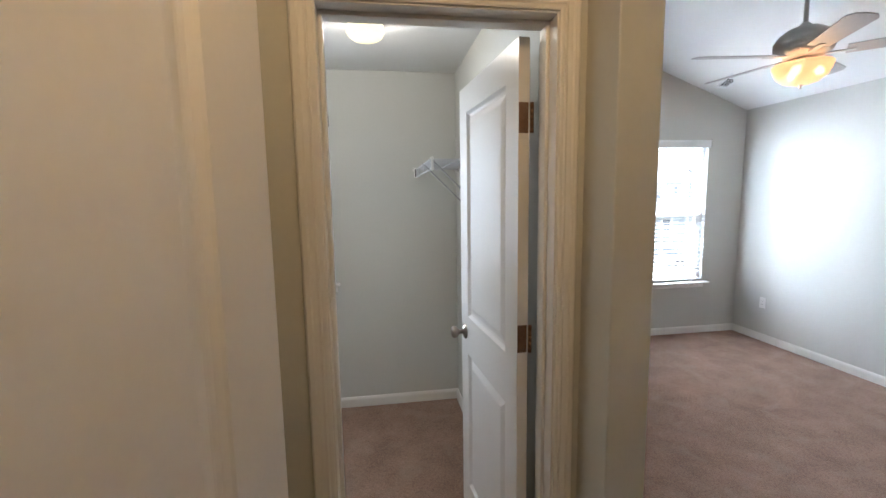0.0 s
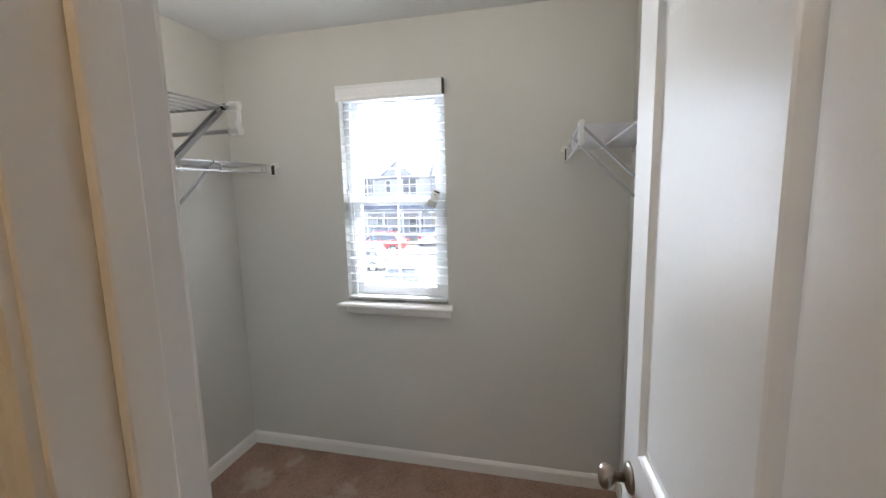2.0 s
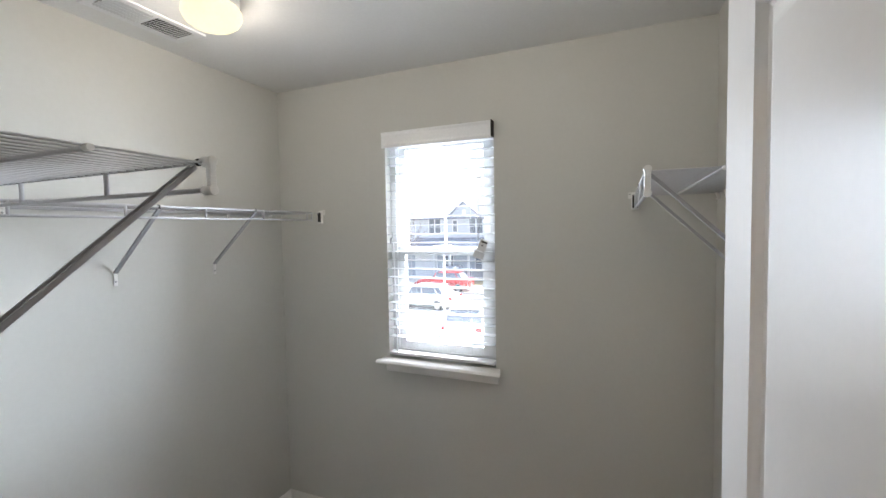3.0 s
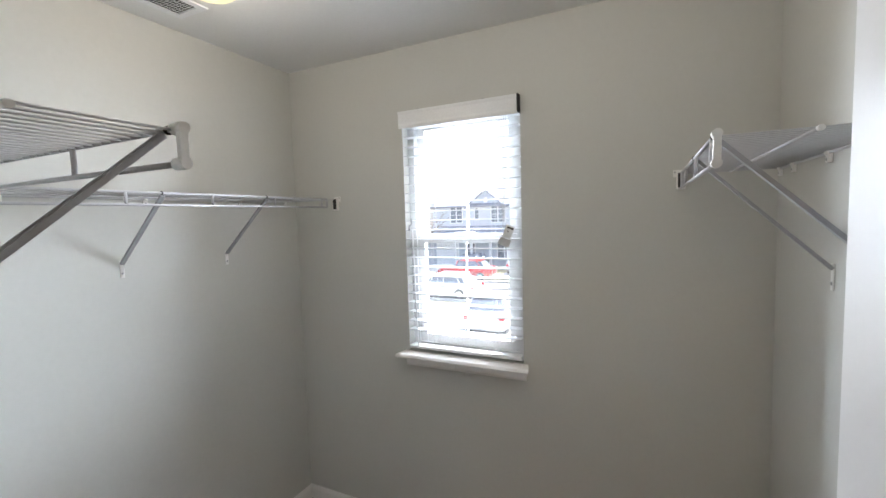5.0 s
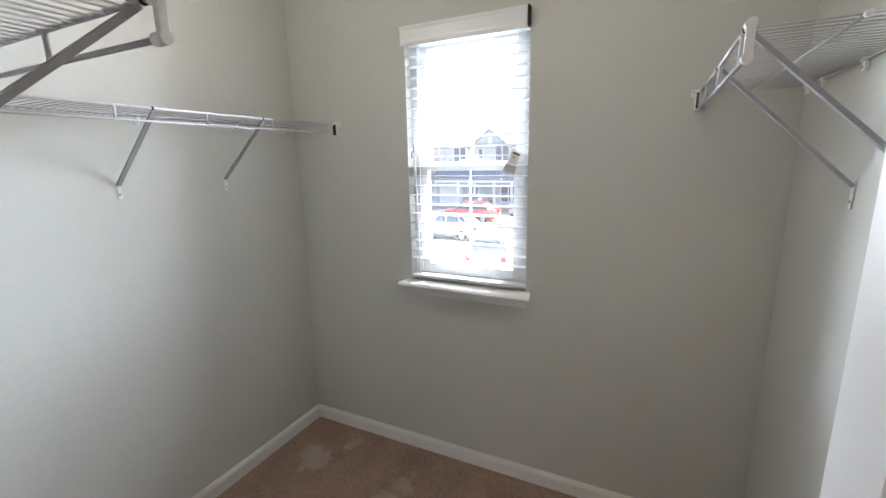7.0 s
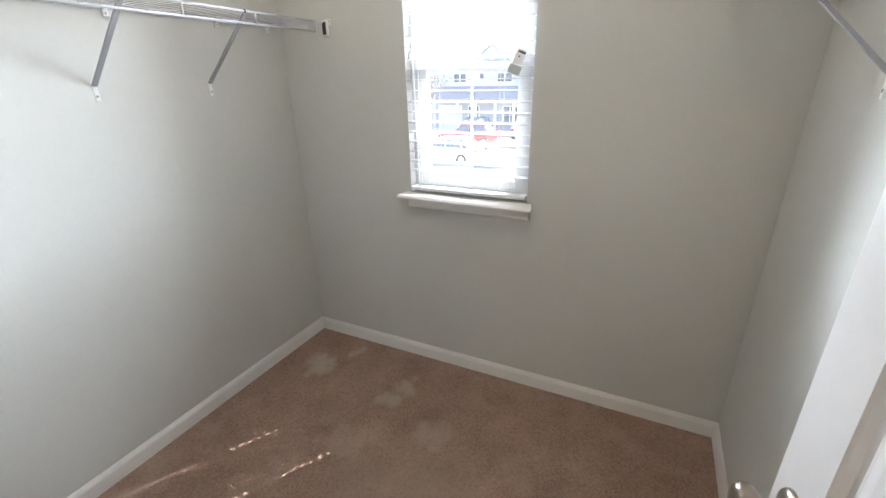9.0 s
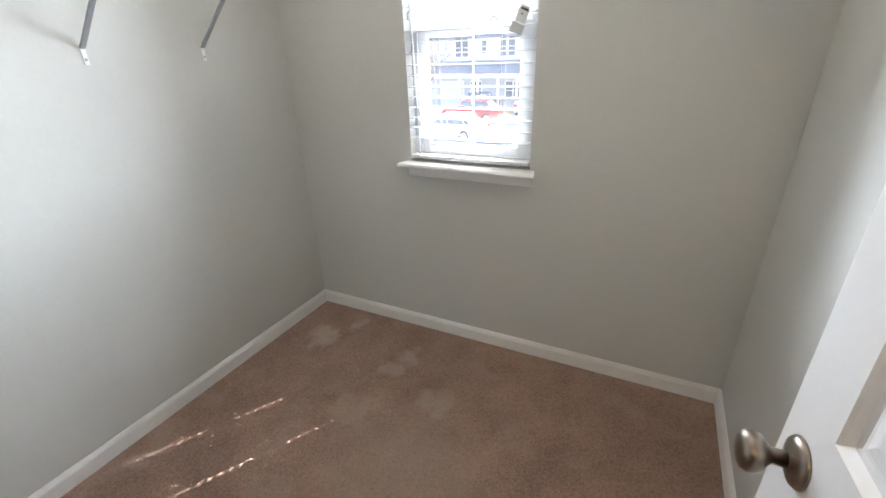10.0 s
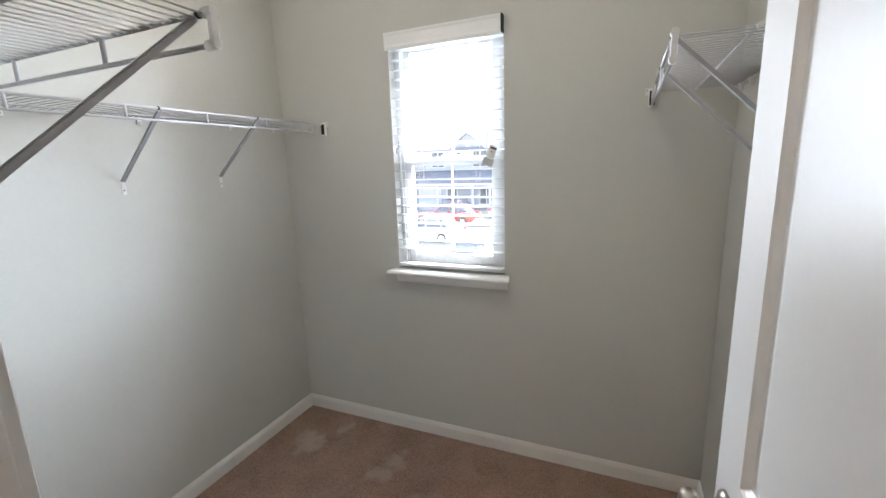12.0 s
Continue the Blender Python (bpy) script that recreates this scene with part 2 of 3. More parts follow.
bm = B(); box(bm, HX - 2, BXR + 0.15, BACK - 0.15, BYN + EXT, -0.2, 0.018)
structure("floor", bm, CARPET, "worn brown-beige cut-pile carpet with pale stains and vacuum marks")
bm = B(); box(bm, XL, XR, YS, YN, CEILING, CEILING + 0.12)
structure("ceiling", bm, CEIL, "flat matt white ceiling of the closet")
bm = B(); box(bm, HX - 0.1, SX, BACK, YH, CEILING, CEILING + 0.12)
structure("ceiling", bm, CEIL, "flat matt white ceiling of the entry")
# closet north wall with window opening
bm = B()
box(bm, XL - 0.12, WX0, YN, YN + EXT, 0, 2.7)
box(bm, WX1, SX, YN, YN + EXT, 0, 2.7)
box(bm, WX0, WX1, YN, YN + EXT, 0, WZ0)
box(bm, WX0, WX1, YN, YN + EXT, WZ1, 2.7)
structure("wall_north", bm, WALL, "greige painted drywall wall with a window opening")
bm = B(); box(bm, XL - 0.12, XL, YS - 0.125, YN, 0, 2.7)
structure("wall_west", bm, WALL, "greige painted drywall wall behind the wire shelf")
bm = B()
soft_box(bm, XR, SX, STUB, YN, 0, 4.0, 0.004)
structure("wall_east", bm, WALL, "greige painted drywall wall between closet and bedroom")
bm = B()
box(bm, XL - 0.12, DX0 - 0.02, YH, YS, 0, 2.7)
box(bm, DX1 + 0.02, XR, YH, YS, 0, 2.7)
box(bm, DX0 - 0.02, DX1 + 0.02, YH, YS, DH + 0.02, 2.7)
structure("wall_south", bm, WALL, "greige painted drywall wall with the closet doorway")

# bedroom shell
def vault(x):
    return 2.44 + 0.37 * (BXR - x)

bm = B()
for x0, x1, z0, z1 in ((SX, BW0, 0, None), (BW1, BXR, 0, None), (BW0, BW1, 0, BZ0), (BW0, BW1, BZ1, None)):
    vs = box(bm, x0, x1, BYN, BYN + EXT, z0, 3.0 if z1 is None else z1)
    if z1 is None:
        for v in vs:
            if v.co.z > 2.9:
                v.co.z = vault(v.co.x) + 0.05
structure("wall_bedroom_north", bm, WALL, "pale greige bedroom wall with a tall window")
bm = B(); box(bm, BXR, BXR + 0.12, BACK, BYN + EXT, 0, 2.6)
structure("wall_bedroom_east", bm, WALL, "pale greige bedroom wall")
# ceiling white, not wall paint, so its unseen outer face reflects daylight to the closet
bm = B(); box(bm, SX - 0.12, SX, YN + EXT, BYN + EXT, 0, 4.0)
structure("wall_bedroom_west", bm, CEIL, "matt white bedroom wall beside the window bay, whitened to bounce daylight")
bm = B(); box(bm, HX - 0.12, BXR + 0.12, BACK - 0.12, BACK, 0, 4.2)
structure("wall_back", bm, WALL, "plain greige wall behind the entry")
bm = B(); box(bm, HX - 0.12, HX, BACK, YH, 0, 2.7)
structure("wall_entry", bm, WALL, "plain greige wall of the entry")
bm = B()
vs = box(bm, SX - 0.12, BXR + 0.12, BACK, BYN + EXT, 0, 0.1)
for v in vs:
    v.co.z = vault(v.co.x) + (0.1 if v.co.z > 0.05 else 0.0)
structure("ceiling_bedroom", bm, CEIL, "sloping matt white vaulted bedroom ceiling")
bm = B(); box(bm, SX - 0.12, SX, BACK, STUB, 2.44, 4.0)
structure("wall_above_entry", bm, WALL, "greige gable wall above the entry opening")

bm = B()
box(bm, HX, -0.445, -1.06, -0.935, 0, 2.44)
box(bm, 0.415, BXR, -1.06, -0.935, 0, 3.9)
box(bm, -0.445, 0.415, -1.06, -0.935, 2.06, 2.44)
structure("wall_entry_south", bm, WALL, "plain greige wall with the bedroom doorway")

# ---- baseboards ----
BASE = ((0, 0), (0.014, 0), (0.014, 0.076), (0.010, 0.086), (0.005, 0.094), (0, 0.094))


def baseboard(p, q, out, m0=0, m1=0):
    bm = B()
    sweep(bm, BASE, p, q, out, (0, 0, 1), m0, m1)
    structure("baseboard", bm, TRIM, "white painted wooden baseboard with an eased top")


baseboard((XL, YS, 0), (XL, YN, 0), (1, 0, 0), -1, -1)
baseboard((XL, YN, 0), (XR, YN, 0), (0, -1, 0), -1, -1)
baseboard((XR, YN, 0), (XR, YS, 0), (-1, 0, 0), -1, -1)
baseboard((XL, YS, 0), (DX0 - 0.065, YS, 0), (0, 1, 0), -1, 0)
baseboard((SX, STUB, 0), (SX, BYN, 0), (1, 0, 0), 0, -1)
baseboard((SX, BYN, 0), (BXR, BYN, 0), (0, -1, 0), -1, -1)
baseboard((BXR, BYN, 0), (BXR, -0.935, 0), (-1, 0, 0), -1, -1)
baseboard((HX, YH, 0), (DX0 - 0.06, YH, 0), (0, -1, 0), -1, 0)

# ---- closet doorway: jambs, stops, casings ----
CASING = ((0, 0), (0, 0.009), (0.004, 0.011), (0.012, 0.011), (0.016, 0.015), (0.022, 0.013), (0.034, 0.014),
          (0.039, 0.018), (0.050, 0.018), (0.055, 0.014), (0.057, 0.010), (0.057, 0))
frame_1 = thing("door_frame", ((DX0 + DX1) / 2, YH, 0), "white painted door frame with moulded casing", "door frame", "", "structure")
O = frame_1.location
for x0, x1 in ((DX0 - 0.02, DX0), (DX1, DX1 + 0.02)):
    bm = B(); soft_box(bm, x0 - O.x, x1 - O.x, -0.001, YS - YH + 0.001, 0, DH, 0.0015)
    part("jamb", bm, TRIM, frame_1)
bm = B(); soft_box(bm, DX0 - 0.02 - O.x, DX1 + 0.02 - O.x, -0.001, YS - YH + 0.001, DH, DH + 0.02, 0.0015)
part("head_jamb", bm, TRIM, frame_1)
sy0, sy1 = 0.048, 0.086
for x0, x1 in ((DX0, DX0 + 0.011), (DX1 - 0.011, DX1)):
    bm = B(); soft_box(bm, x0 - O.x, x1 - O.x, sy0, sy1, 0, DH - 0.011, 0.003)
    part("stop", bm, TRIM, frame_1)
bm = B(); soft_box(bm, DX0 - O.x, DX1 - O.x, sy0, sy1, DH - 0.011, DH, 0.003)
part("stop", bm, TRIM, frame_1)
for y, out in ((0.0, -1), (YS - YH, 1)):
    a, b = DX0 - 0.005 - O.x, DX1 + 0.005 - O.x
    for x, u in ((a, -1), (b, 1)):
        prof = [(min(w, XR - 0.002 - DX1 - 0.005) if u > 0 and out > 0 else w, v) for w, v in CASING]
        bm = B(); sweep(bm, prof, (x, y, 0), (x, y, DH + 0.005), (u, 0, 0), (0, out, 0), 0, 1)
        part("casing", bm, TRIM, frame_1)
    bm = B(); sweep(bm, CASING, (a, y, DH + 0.005), (b, y, DH + 0.005), (0, 0, 1), (0, out, 0), 1, 1)
    part("head_casing", bm, TRIM, frame_1)


# ---- panel door ----
def panel_face(bm, W, H, y, s, panels, stile):
    """The moulded face of a door in the xz plane at y; s: the way it looks."""
    xs = [0, stile, W - stile, W]
    zs = [0] + [z for pz in panels for z in pz] + [H]
    for i in range(3):
        for j in range(len(zs) - 1):
            if i == 1 and j % 2 == 1:
                continue
            vs = [bm.verts.new((x, y, z)) for x, z in ((xs[i], zs[j]), (xs[i + 1], zs[j]), (xs[i + 1], zs[j + 1]), (xs[i], zs[j + 1]))]
            bm.faces.new(vs)
    rings = ((0, 0), (0.003, 0.004), (0.010, 0.011), (0.018, 0.0125), (0.024, 0.012), (0.046, 0.0035), (0.052, 0.002))
    for z0, z1 in panels:
        loops = []
        for d, h in rings:
            loops.append([bm.verts.new((x, y - s * h, z)) for x, z in ((stile + d, z0 + d), (W - stile - d, z0 + d), (W - stile - d, z1 - d), (stile + d, z1 - d))])
        for a, b in zip(loops, loops[1:]):
            for k in range(4):
                bm.faces.new((a[k], a[(k + 1) % 4], b[(k + 1) % 4], b[k]))
        bm.faces.new(loops[-1])


def panel_door(name, hinge, angle, W, H, label, stile=0.105, knob_z=0.955, panels=((0.19, 0.830), (1.005, 1.890)), hinges=(0.28, 1.115, 1.80), swing=1):
    """A door leaf from its hinge along local +x, its left face towards local +y."""
    T = 0.035
    door = thing(name, hinge, label, "door", "", "structure")
    door.rotation_euler = (0, 0, radians(angle))
    bm = B()
    for y, s in ((0, -1), (T, 1)):
        panel_face(bm, W, H, y, s, panels, stile)
    for a, b in (((0, 0), (0, H)), ((W, 0), (W, H))):
        bm.faces.new([bm.verts.new((a[0], y, z)) for y, z in ((0, 0), (T, 0), (T, H), (0, H))])
    for z in (0, H):
        bm.faces.new([bm.verts.new((x, y, z)) for x, y in ((0, 0), (W, 0), (W, T), (0, T))])
    bmesh.ops.remove_doubles(bm, verts=bm.verts, dist=0.0002)
    leaf = part("door_leaf", bm, DOORP, door)
    leaf.location = (0, 0, 0.030)
    for s in (-1, 1):
        y = T if s > 0 else 0
        m = Matrix.Translation((W - 0.062, y, knob_z)) @ Matrix.Rotation(radians(-90 * s), 4, "X")
        bm = B(); lathe(bm, ((0.034, 0), (0.034, 0.003), (0.031, 0.007), (0.024, 0.010), (0.014, 0.013), (0.012, 0.014)), m)
        rose = part("rosette", bm, NICKEL, door, "satin nickel round rosette")
        bm = B(); lathe(bm, ((0.011, 0.012), (0.0105, 0.030), (0.016, 0.036), (0.024, 0.042), (0.0275, 0.050), (0.0275, 0.056), (0.024, 0.063), (0.016, 0.067), (0.004, 0.0685)), m)
        part("knob", bm, NICKEL, door, "satin nickel round door knob")
    bm = B(); soft_box(bm, W - 0.001, W + 0.001, 0.006, T - 0.006, knob_z - 0.028, knob_z + 0.028, 0.0006)
    part("latch_plate", bm, NICKEL, door)
    for z in hinges:
        bm = B()
        soft_box(bm, -0.0022, 0.0, 0.004, T, z - 0.045, z + 0.045, 0.0008)
        y = -0.006 if swing > 0 else T + 0.006
        for k in range(5):
            tube(bm, (-0.004, y, z - 0.045 + k * 0.018), (-0.004, y, z - 0.0275 + k * 0.018), 0.0058, 12)
        hinge_part = part("hinge", bm, BRONZE, door, "dark bronze butt hinge")
        bm = B()
        for dz in (-0.03, 0, 0.03):
            lathe(bm, ((0.004, 0), (0.0035, 0.0008), (0.001, 0.001)), Matrix.Translation((-0.0022, 0.014 + (0.009 if dz == 0 else 0), z + dz)) @ Matrix.Rotation(radians(-90), 4, "Y"), 10)
        part("screws", bm, BRONZE, hinge_part)
    return door


# the leaf stands open into the closet; local x runs along it, its +y side faces the opening
panel_door("door_1", (0.405, 0.466, 0), 94.25, 0.6628, 2.000, "white two-panel moulded closet door standing open into the closet")
panel_door("door_2", (-0.404, -0.897, 0), 74.8, 0.76, 2.000, "white two-panel moulded door standing open in the entry", stile=0.12, knob_z=0.955)


# ---- window ----
def window(name, x0, x1, z0, z1, y, label, muntins=1):
    """A single-hung vinyl window in an opening whose inner wall face is at y."""
    win = thing(name, ((x0 + x1) / 2, y, z0), label, "window", "", "structure")
    w, h = (x1 - x0) / 2, z1 - z0
    f = 0.035
    bm = B()
    ya, yb = 0.048, 0.120
    soft_box(bm, -w, -w + f, ya, yb, 0, h, 0.002)
    soft_box(bm, w - f, w, ya, yb, 0, h, 0.002)
    soft_box(bm, -w + f, w - f, ya, yb, 0, f, 0.002)
    soft_box(bm, -w + f, w - f, ya, yb, h - f, h, 0.002)
    part("window_frame", bm, VINYL, win, "white vinyl frame")
    mid = h * 0.485
    for nm, a, b, yy in (("upper_sash", mid - 0.03, h - f, 0.080), ("lower_sash", f, mid + 0.012, 0.053)):
        s = 0.042
        bm = B()
        soft_box(bm, -w + f, -w + f + s, yy, yy + 0.025, a, b, 0.002)
        soft_box(bm, w - f - s, w - f, yy, yy + 0.025, a, b, 0.002)
        soft_box(bm, -w + f + s, w - f - s, yy, yy + 0.025, a, a + s, 0.002)
        soft_box(bm, -w + f + s, w - f - s, yy, yy + 0.025, b - s, b, 0.002)
        sash = part(nm, bm, VINYL, win, "white vinyl sash")
        bm = B(); box(bm, -w + f + s - 0.004, w - f - s + 0.004, yy + 0.010, yy + 0.014, a + s - 0.004, b - s + 0.004)
        pane = part("pane", bm, GLASS, sash, "clear window glass")
        pane.visible_shadow = False
        for k in range(muntins):
            xm = -w + (2 * w) * (k + 1) / (muntins + 1)
            mw = 0.006 if nm == "upper_sash" else 0.003
            bm = B(); box(bm, xm - mw, xm + mw, yy + 0.0145, yy + 0.019, a + s, b - s)
            part("muntin", bm, VINYL, sash)
    bm = B(); soft_box(bm, -0.05, 0.05, 0.055, 0.069, mid + 0.013, mid + 0.022, 0.003)
    part("sash_lock", bm, VINYL, win)
    bm = B()
    prof = ((0, 0), (-0.001, 0.006), (0.004, 0.012), (0.010, 0.016), (0.155, 0.016), (0.155, 0))
    sweep(bm, [(u, v) for u, v in prof], (-w - 0.038, -0.08, -0.018), (w + 0.038, -0.08, -0.018), (0, 1, 0), (0, 0, 1))
    for v in bm.verts:
        if v.co.y > 0.002:
            v.co.x = max(-w, min(w, v.co.x))
    part("window_sill", bm, TRIM, win, "white painted window stool")
    bm = B()
    prof = ((0, 0), (0.012, 0), (0.014, 0.010), (0.014, 0.034), (0.022, 0.048), (0.030, 0.055), (0, 0.055))
    sweep(bm, prof, (-w - 0.012, -0.0005, -0.0735), (w + 0.012, -0.0005, -0.0735), (0, -1, 0), (0, 0, 1))
    part("apron", bm, TRIM, win, "white painted apron moulding")
    return win


window("window_1", WX0, WX1, WZ0, WZ1, YN, "white vinyl single-hung window with a painted sill")
window("window_2", BW0, BW1, BZ0, BZ1, BYN, "tall white vinyl single-hung bedroom window")


# ---- blinds ----
def slat_mesh(w, holes):
    """One 50 mm slat, slightly crowned, with a cord slot at each hole."""
    bm = B()
    d, t = 0.025, 0.0028
    cuts = [-w]
    for hx in holes:
        cuts += [hx - 0.0035, hx + 0.0035]
    cuts.append(w)
    ys = (-d, -0.010, 0.010, d)
    for i in range(len(cuts) - 1):
        for j in range(3):
            if i % 2 == 1 and j == 1:
                continue
            box(bm, cuts[i], cuts[i + 1], ys[j], ys[j + 1], -t / 2, t / 2)
    bmesh.ops.remove_doubles(bm, verts=bm.verts, dist=0.00005)
    for v in bm.verts:
        v.co.z += 0.0022 * (1 - (v.co.y / d) ** 2)
    return mesh_from(bm, "slat", SLAT)


def blind(name, x0, x1, z0, z1, y, cords, label, tilt=0.0, lean=0.0):
    b = thing(name, ((x0 + x1) / 2, y, z0), label, "window blind", "", "")
    w, h = (x1 - x0) / 2 - 0.006, z1 - z0
    holes = [c - (x0 + x1) / 2 for c in cords]
    me = slat_mesh(w, holes)
    pitch = 0.0445
    top = h - 0.062
    bm = B(); soft_box(bm, -w, w, -0.026, 0.026, h - 0.048, h - 0.003, 0.002)
    part("headrail", bm, VINYL, b)
    bm = B()
    prof = ((0, 0), (0.004, -0.002), (0.006, 0.010), (0.005, 0.020), (0.006, 0.060), (0.009, 0.070), (0.009, 0.076), (0, 0.076))
    sweep(bm, prof, (-w - 0.004, -0.046, h - 0.077), (w + 0.002, -0.046, h - 0.077), (0, -1, 0), (0, 0, 1))
    val = part("valance", bm, VINYL, b, "white moulded valance, its right return missing")
    for hx in (-w * 0.62, w * 0.5):
        bm = B(); soft_box(bm, hx - 0.006, hx + 0.006, -0.058, -0.030, h - 0.002, h + 0.0015, 0.0008)
        part("valance_clip", bm, METAL, val)
    bm = B(); box(bm, w + 0.0025, w + 0.008, -0.050, -0.014, h - 0.072, h + 0.002)
    part("valance_end", bm, DARK, val)
    n = int((top - 0.035) / pitch)
    for i in range(n):
        s = new("slat", me)
        s.parent = b
        s.location = (0, 0.004, top - 0.01 - i * pitch)
        s.rotation_euler = (radians(tilt), radians(lean + random.uniform(-0.12, 0.12)), 0)
    bm = B(); soft_box(bm, -w, w, -0.025, 0.027, 0.014, 0.030, 0.003)
    part("bottom_rail", bm, SLAT, b)
    for hx in holes:
        bm = B()
        for yy in (-0.023, 0.031):
            tube(bm, (hx, yy, 0.02), (hx, yy, h - 0.05), 0.0007, 5)
        part("ladder_cord", bm, SLAT, b)
    return b


bl = blind("window_blind", WX0, WX1, WZ0, WZ1, YN + 0.012, (-0.805, -0.503), "white faux-wood blind, lowered, slats open, over the closet window")
blind("window_blind", BW0, BW1, BZ0, BZ1, BYN + 0.012, (BW0 + 0.16, (BW0 + BW1) / 2, BW1 - 0.13), "white faux-wood blind lowered with its slats open, in the bedroom window")


# tilt wand with its hook, lift cords and a paper tag on them
bm = B()
wx, wy = -0.899 + 0.659, -0.042
pipe(bm, ((wx, wy, 0.655), (wx, wy, 0.625), (wx - 0.012, wy, 0.620), (wx - 0.012, wy, 0.596)), 0.0035)
part("wand_hook", bm, METAL, bl)
bm = B(); tube(bm, (wx + 0.004, wy, 0.60), (wx + 0.012, wy + 0.006, 0.03), 0.0032, 8)
part("tilt_wand", bm, VINYL, bl, "clear plastic tilt wand")
for dx in (0.0, 0.009, 0.018):
    bm = B(); tube(bm, (0.222 + dx, -0.040, 1.10), (0.215 + dx * 0.4, -0.046, 0.60), 0.0009, 5)
    part("lift_cord", bm, SLAT, bl)
tag = thing("hang_tag", (-0.414, YN - 0.040, 1.568), "folded white paper warning tag hanging on the blind cord", "tag")
tag.rotation_euler = (0, radians(22), radians(18))
bm = B(); soft_box(bm, -0.020, 0.018, -0.001, 0.001, -0.034, 0.022, 0.0005)
part("upper_flap", bm, PAPER, tag)
bm = B(); soft_box(bm, -0.026, 0.024, -0.001, 0.001, -0.044, 0.0, 0.0005, m=Matrix.Translation((0, 0, -0.038)) @ Matrix.Rotation(radians(38), 4, "X"))
part("lower_flap", bm, PAPER, tag)
bm = B(); box(bm, -0.014, 0.016, -0.0018, -0.0011, 0.006, 0.014)
part("print_bar", bm, INK, tag)
bm = B(); box(bm, -0.006, 0.0, -0.0018, -0.0011, -0.010, -0.004)
part("print_dot", bm, INK, tag)

# ---- wire shelves ----
def wire_shelf(name, place, angle, L, D, label, uprights, braces, clips, cap0=False, cap1=False, bracket0=False, bracket1=False, gap=0.036, mid=0.38, drop=0.052, brace_drop=0.285):
    """A shelf along local +x from 0 to L; the wall is at local y 0 and the front lip at y -D; z 0 is the top."""
    sh = thing(name, place, label, "wire shelf", "wire shelves of the closet")
    sh.rotation_euler = (0, 0, radians(angle))
    r = 0.0032
    x0, x1 = (gap if bracket0 else 0), L - (gap if bracket1 else 0)
    uprights = list(uprights) + [x0 + 0.002] * bracket0 + [x1 - 0.002] * bracket1
    for nm, y, z in (("front_rail", -D, 0), ("lower_rail", -D, -drop), ("middle_rail", -D * mid, -0.006), ("back_rail", -0.006, -0.006)):
        bm = B(); tube(bm, (x0, y, z), (x1, y, z), 0.0044 if nm in ("front_rail", "lower_rail") else 0.0034, 10)
        part(nm, bm, WIRE, sh)
    bm = B(); tube(bm, (0, -0.004, 0), (0, -D, 0), 0.0018, 6)
    me = mesh_from(bm, "wire", WIRE)
    n = int(L / 0.0254)
    for i in range(n):
        w = new("wire", me)
        w.parent = sh
        w.location = (0.012 + i * 0.0254, 0, -0.0022)
    for x in uprights:
        bm = B(); tube(bm, (x, -D, 0), (x, -D, -drop), 0.0046, 8)
        part("upright", bm, WIRE, sh)
    for x, on in ((0.0, cap0), (L, cap1)):
        if on:
            s = 1 if x else -1
            bm = B()
            tube(bm, (x - s * 0.016, -D, 0), (x + s * 0.006, -D, 0), 0.0085, 14)
            tube(bm, (x - s * 0.016, -D, -drop), (x + s * 0.006, -D, -drop), 0.0085, 14)
            soft_box(bm, x - 0.005, x + 0.005, -D - 0.0065, -D + 0.0065, -drop, 0, 0.002)
            part("end_cap", bm, PLASTIC, sh, "white plastic end cap")
            bm = B(); tube(bm, (x - s * 0.010, -D * mid, -0.006), (x + s * 0.002, -D * mid, -0.006), 0.005, 10)
            part("rail_tip", bm, PLASTIC, sh)
    for x, on in ((0.0, bracket0), (L, bracket1)):
        if on:
            s = 1 if x else -1
            bm = B()
            a, b = sorted((x, x - s * 0.019))
            soft_box(bm, a, b, -D - 0.015, -D + 0.015, -0.058, 0.008, 0.005)
            a, b = sorted((x, x - s * 0.003))
            soft_box(bm, a, b, -D - 0.026, -D + 0.012, -0.012, 0.014, 0.001)
            eb = part("end_bracket", bm, PLASTIC, sh, "white plastic wall bracket of the lip")
            a, b = sorted((x - s * 0.0185, x - s * 0.0198))
            bm = B(); soft_box(bm, a, b, -D - 0.0105, -D + 0.0105, -0.051, 0.002, 0.0005)
            part("socket", bm, DARK, eb)
            for dy, dz in ((-0.020, 0.006),):
                bm = B(); tube(bm, (x - s * 0.003, -D + dy, dz), (x - s * 0.005, -D + dy, dz), 0.0032, 10)
                part("screw", bm, METAL, eb)
    for x in braces:
        bm = B()
        p, q = Vector((x, -D + 0.004, -0.010)), Vector((x, -0.006, -brace_drop))
        d = (q - p).normalized()
        sd = Vector((1, 0, 0))
        up = d.cross(sd)
        t = 0.0012
        for a, b, c, e in ((-0.0075, 0.0075, -t, t), (-0.0075, -0.0055, -0.007, -t), (0.0055, 0.0075, -0.007, -t)):
            sweep(bm, ((a, c), (b, c), (b, e), (a, e)), p, q, sd, up)
        br = part("brace", bm, BRACE, sh, "pale grey steel channel brace")
        bm = B(); soft_box(bm, x - 0.0075, x + 0.0075, -0.004, -0.0004, -brace_drop - 0.05, -brace_drop + 0.015, 0.0012)
        part("brace_foot", bm, PLASTIC, br)
        bm = B(); tube(bm, (x - 0.009, -D, 0), (x - 0.004, -D, 0), 0.0062, 12)
        part("hook", bm, DARK, br)
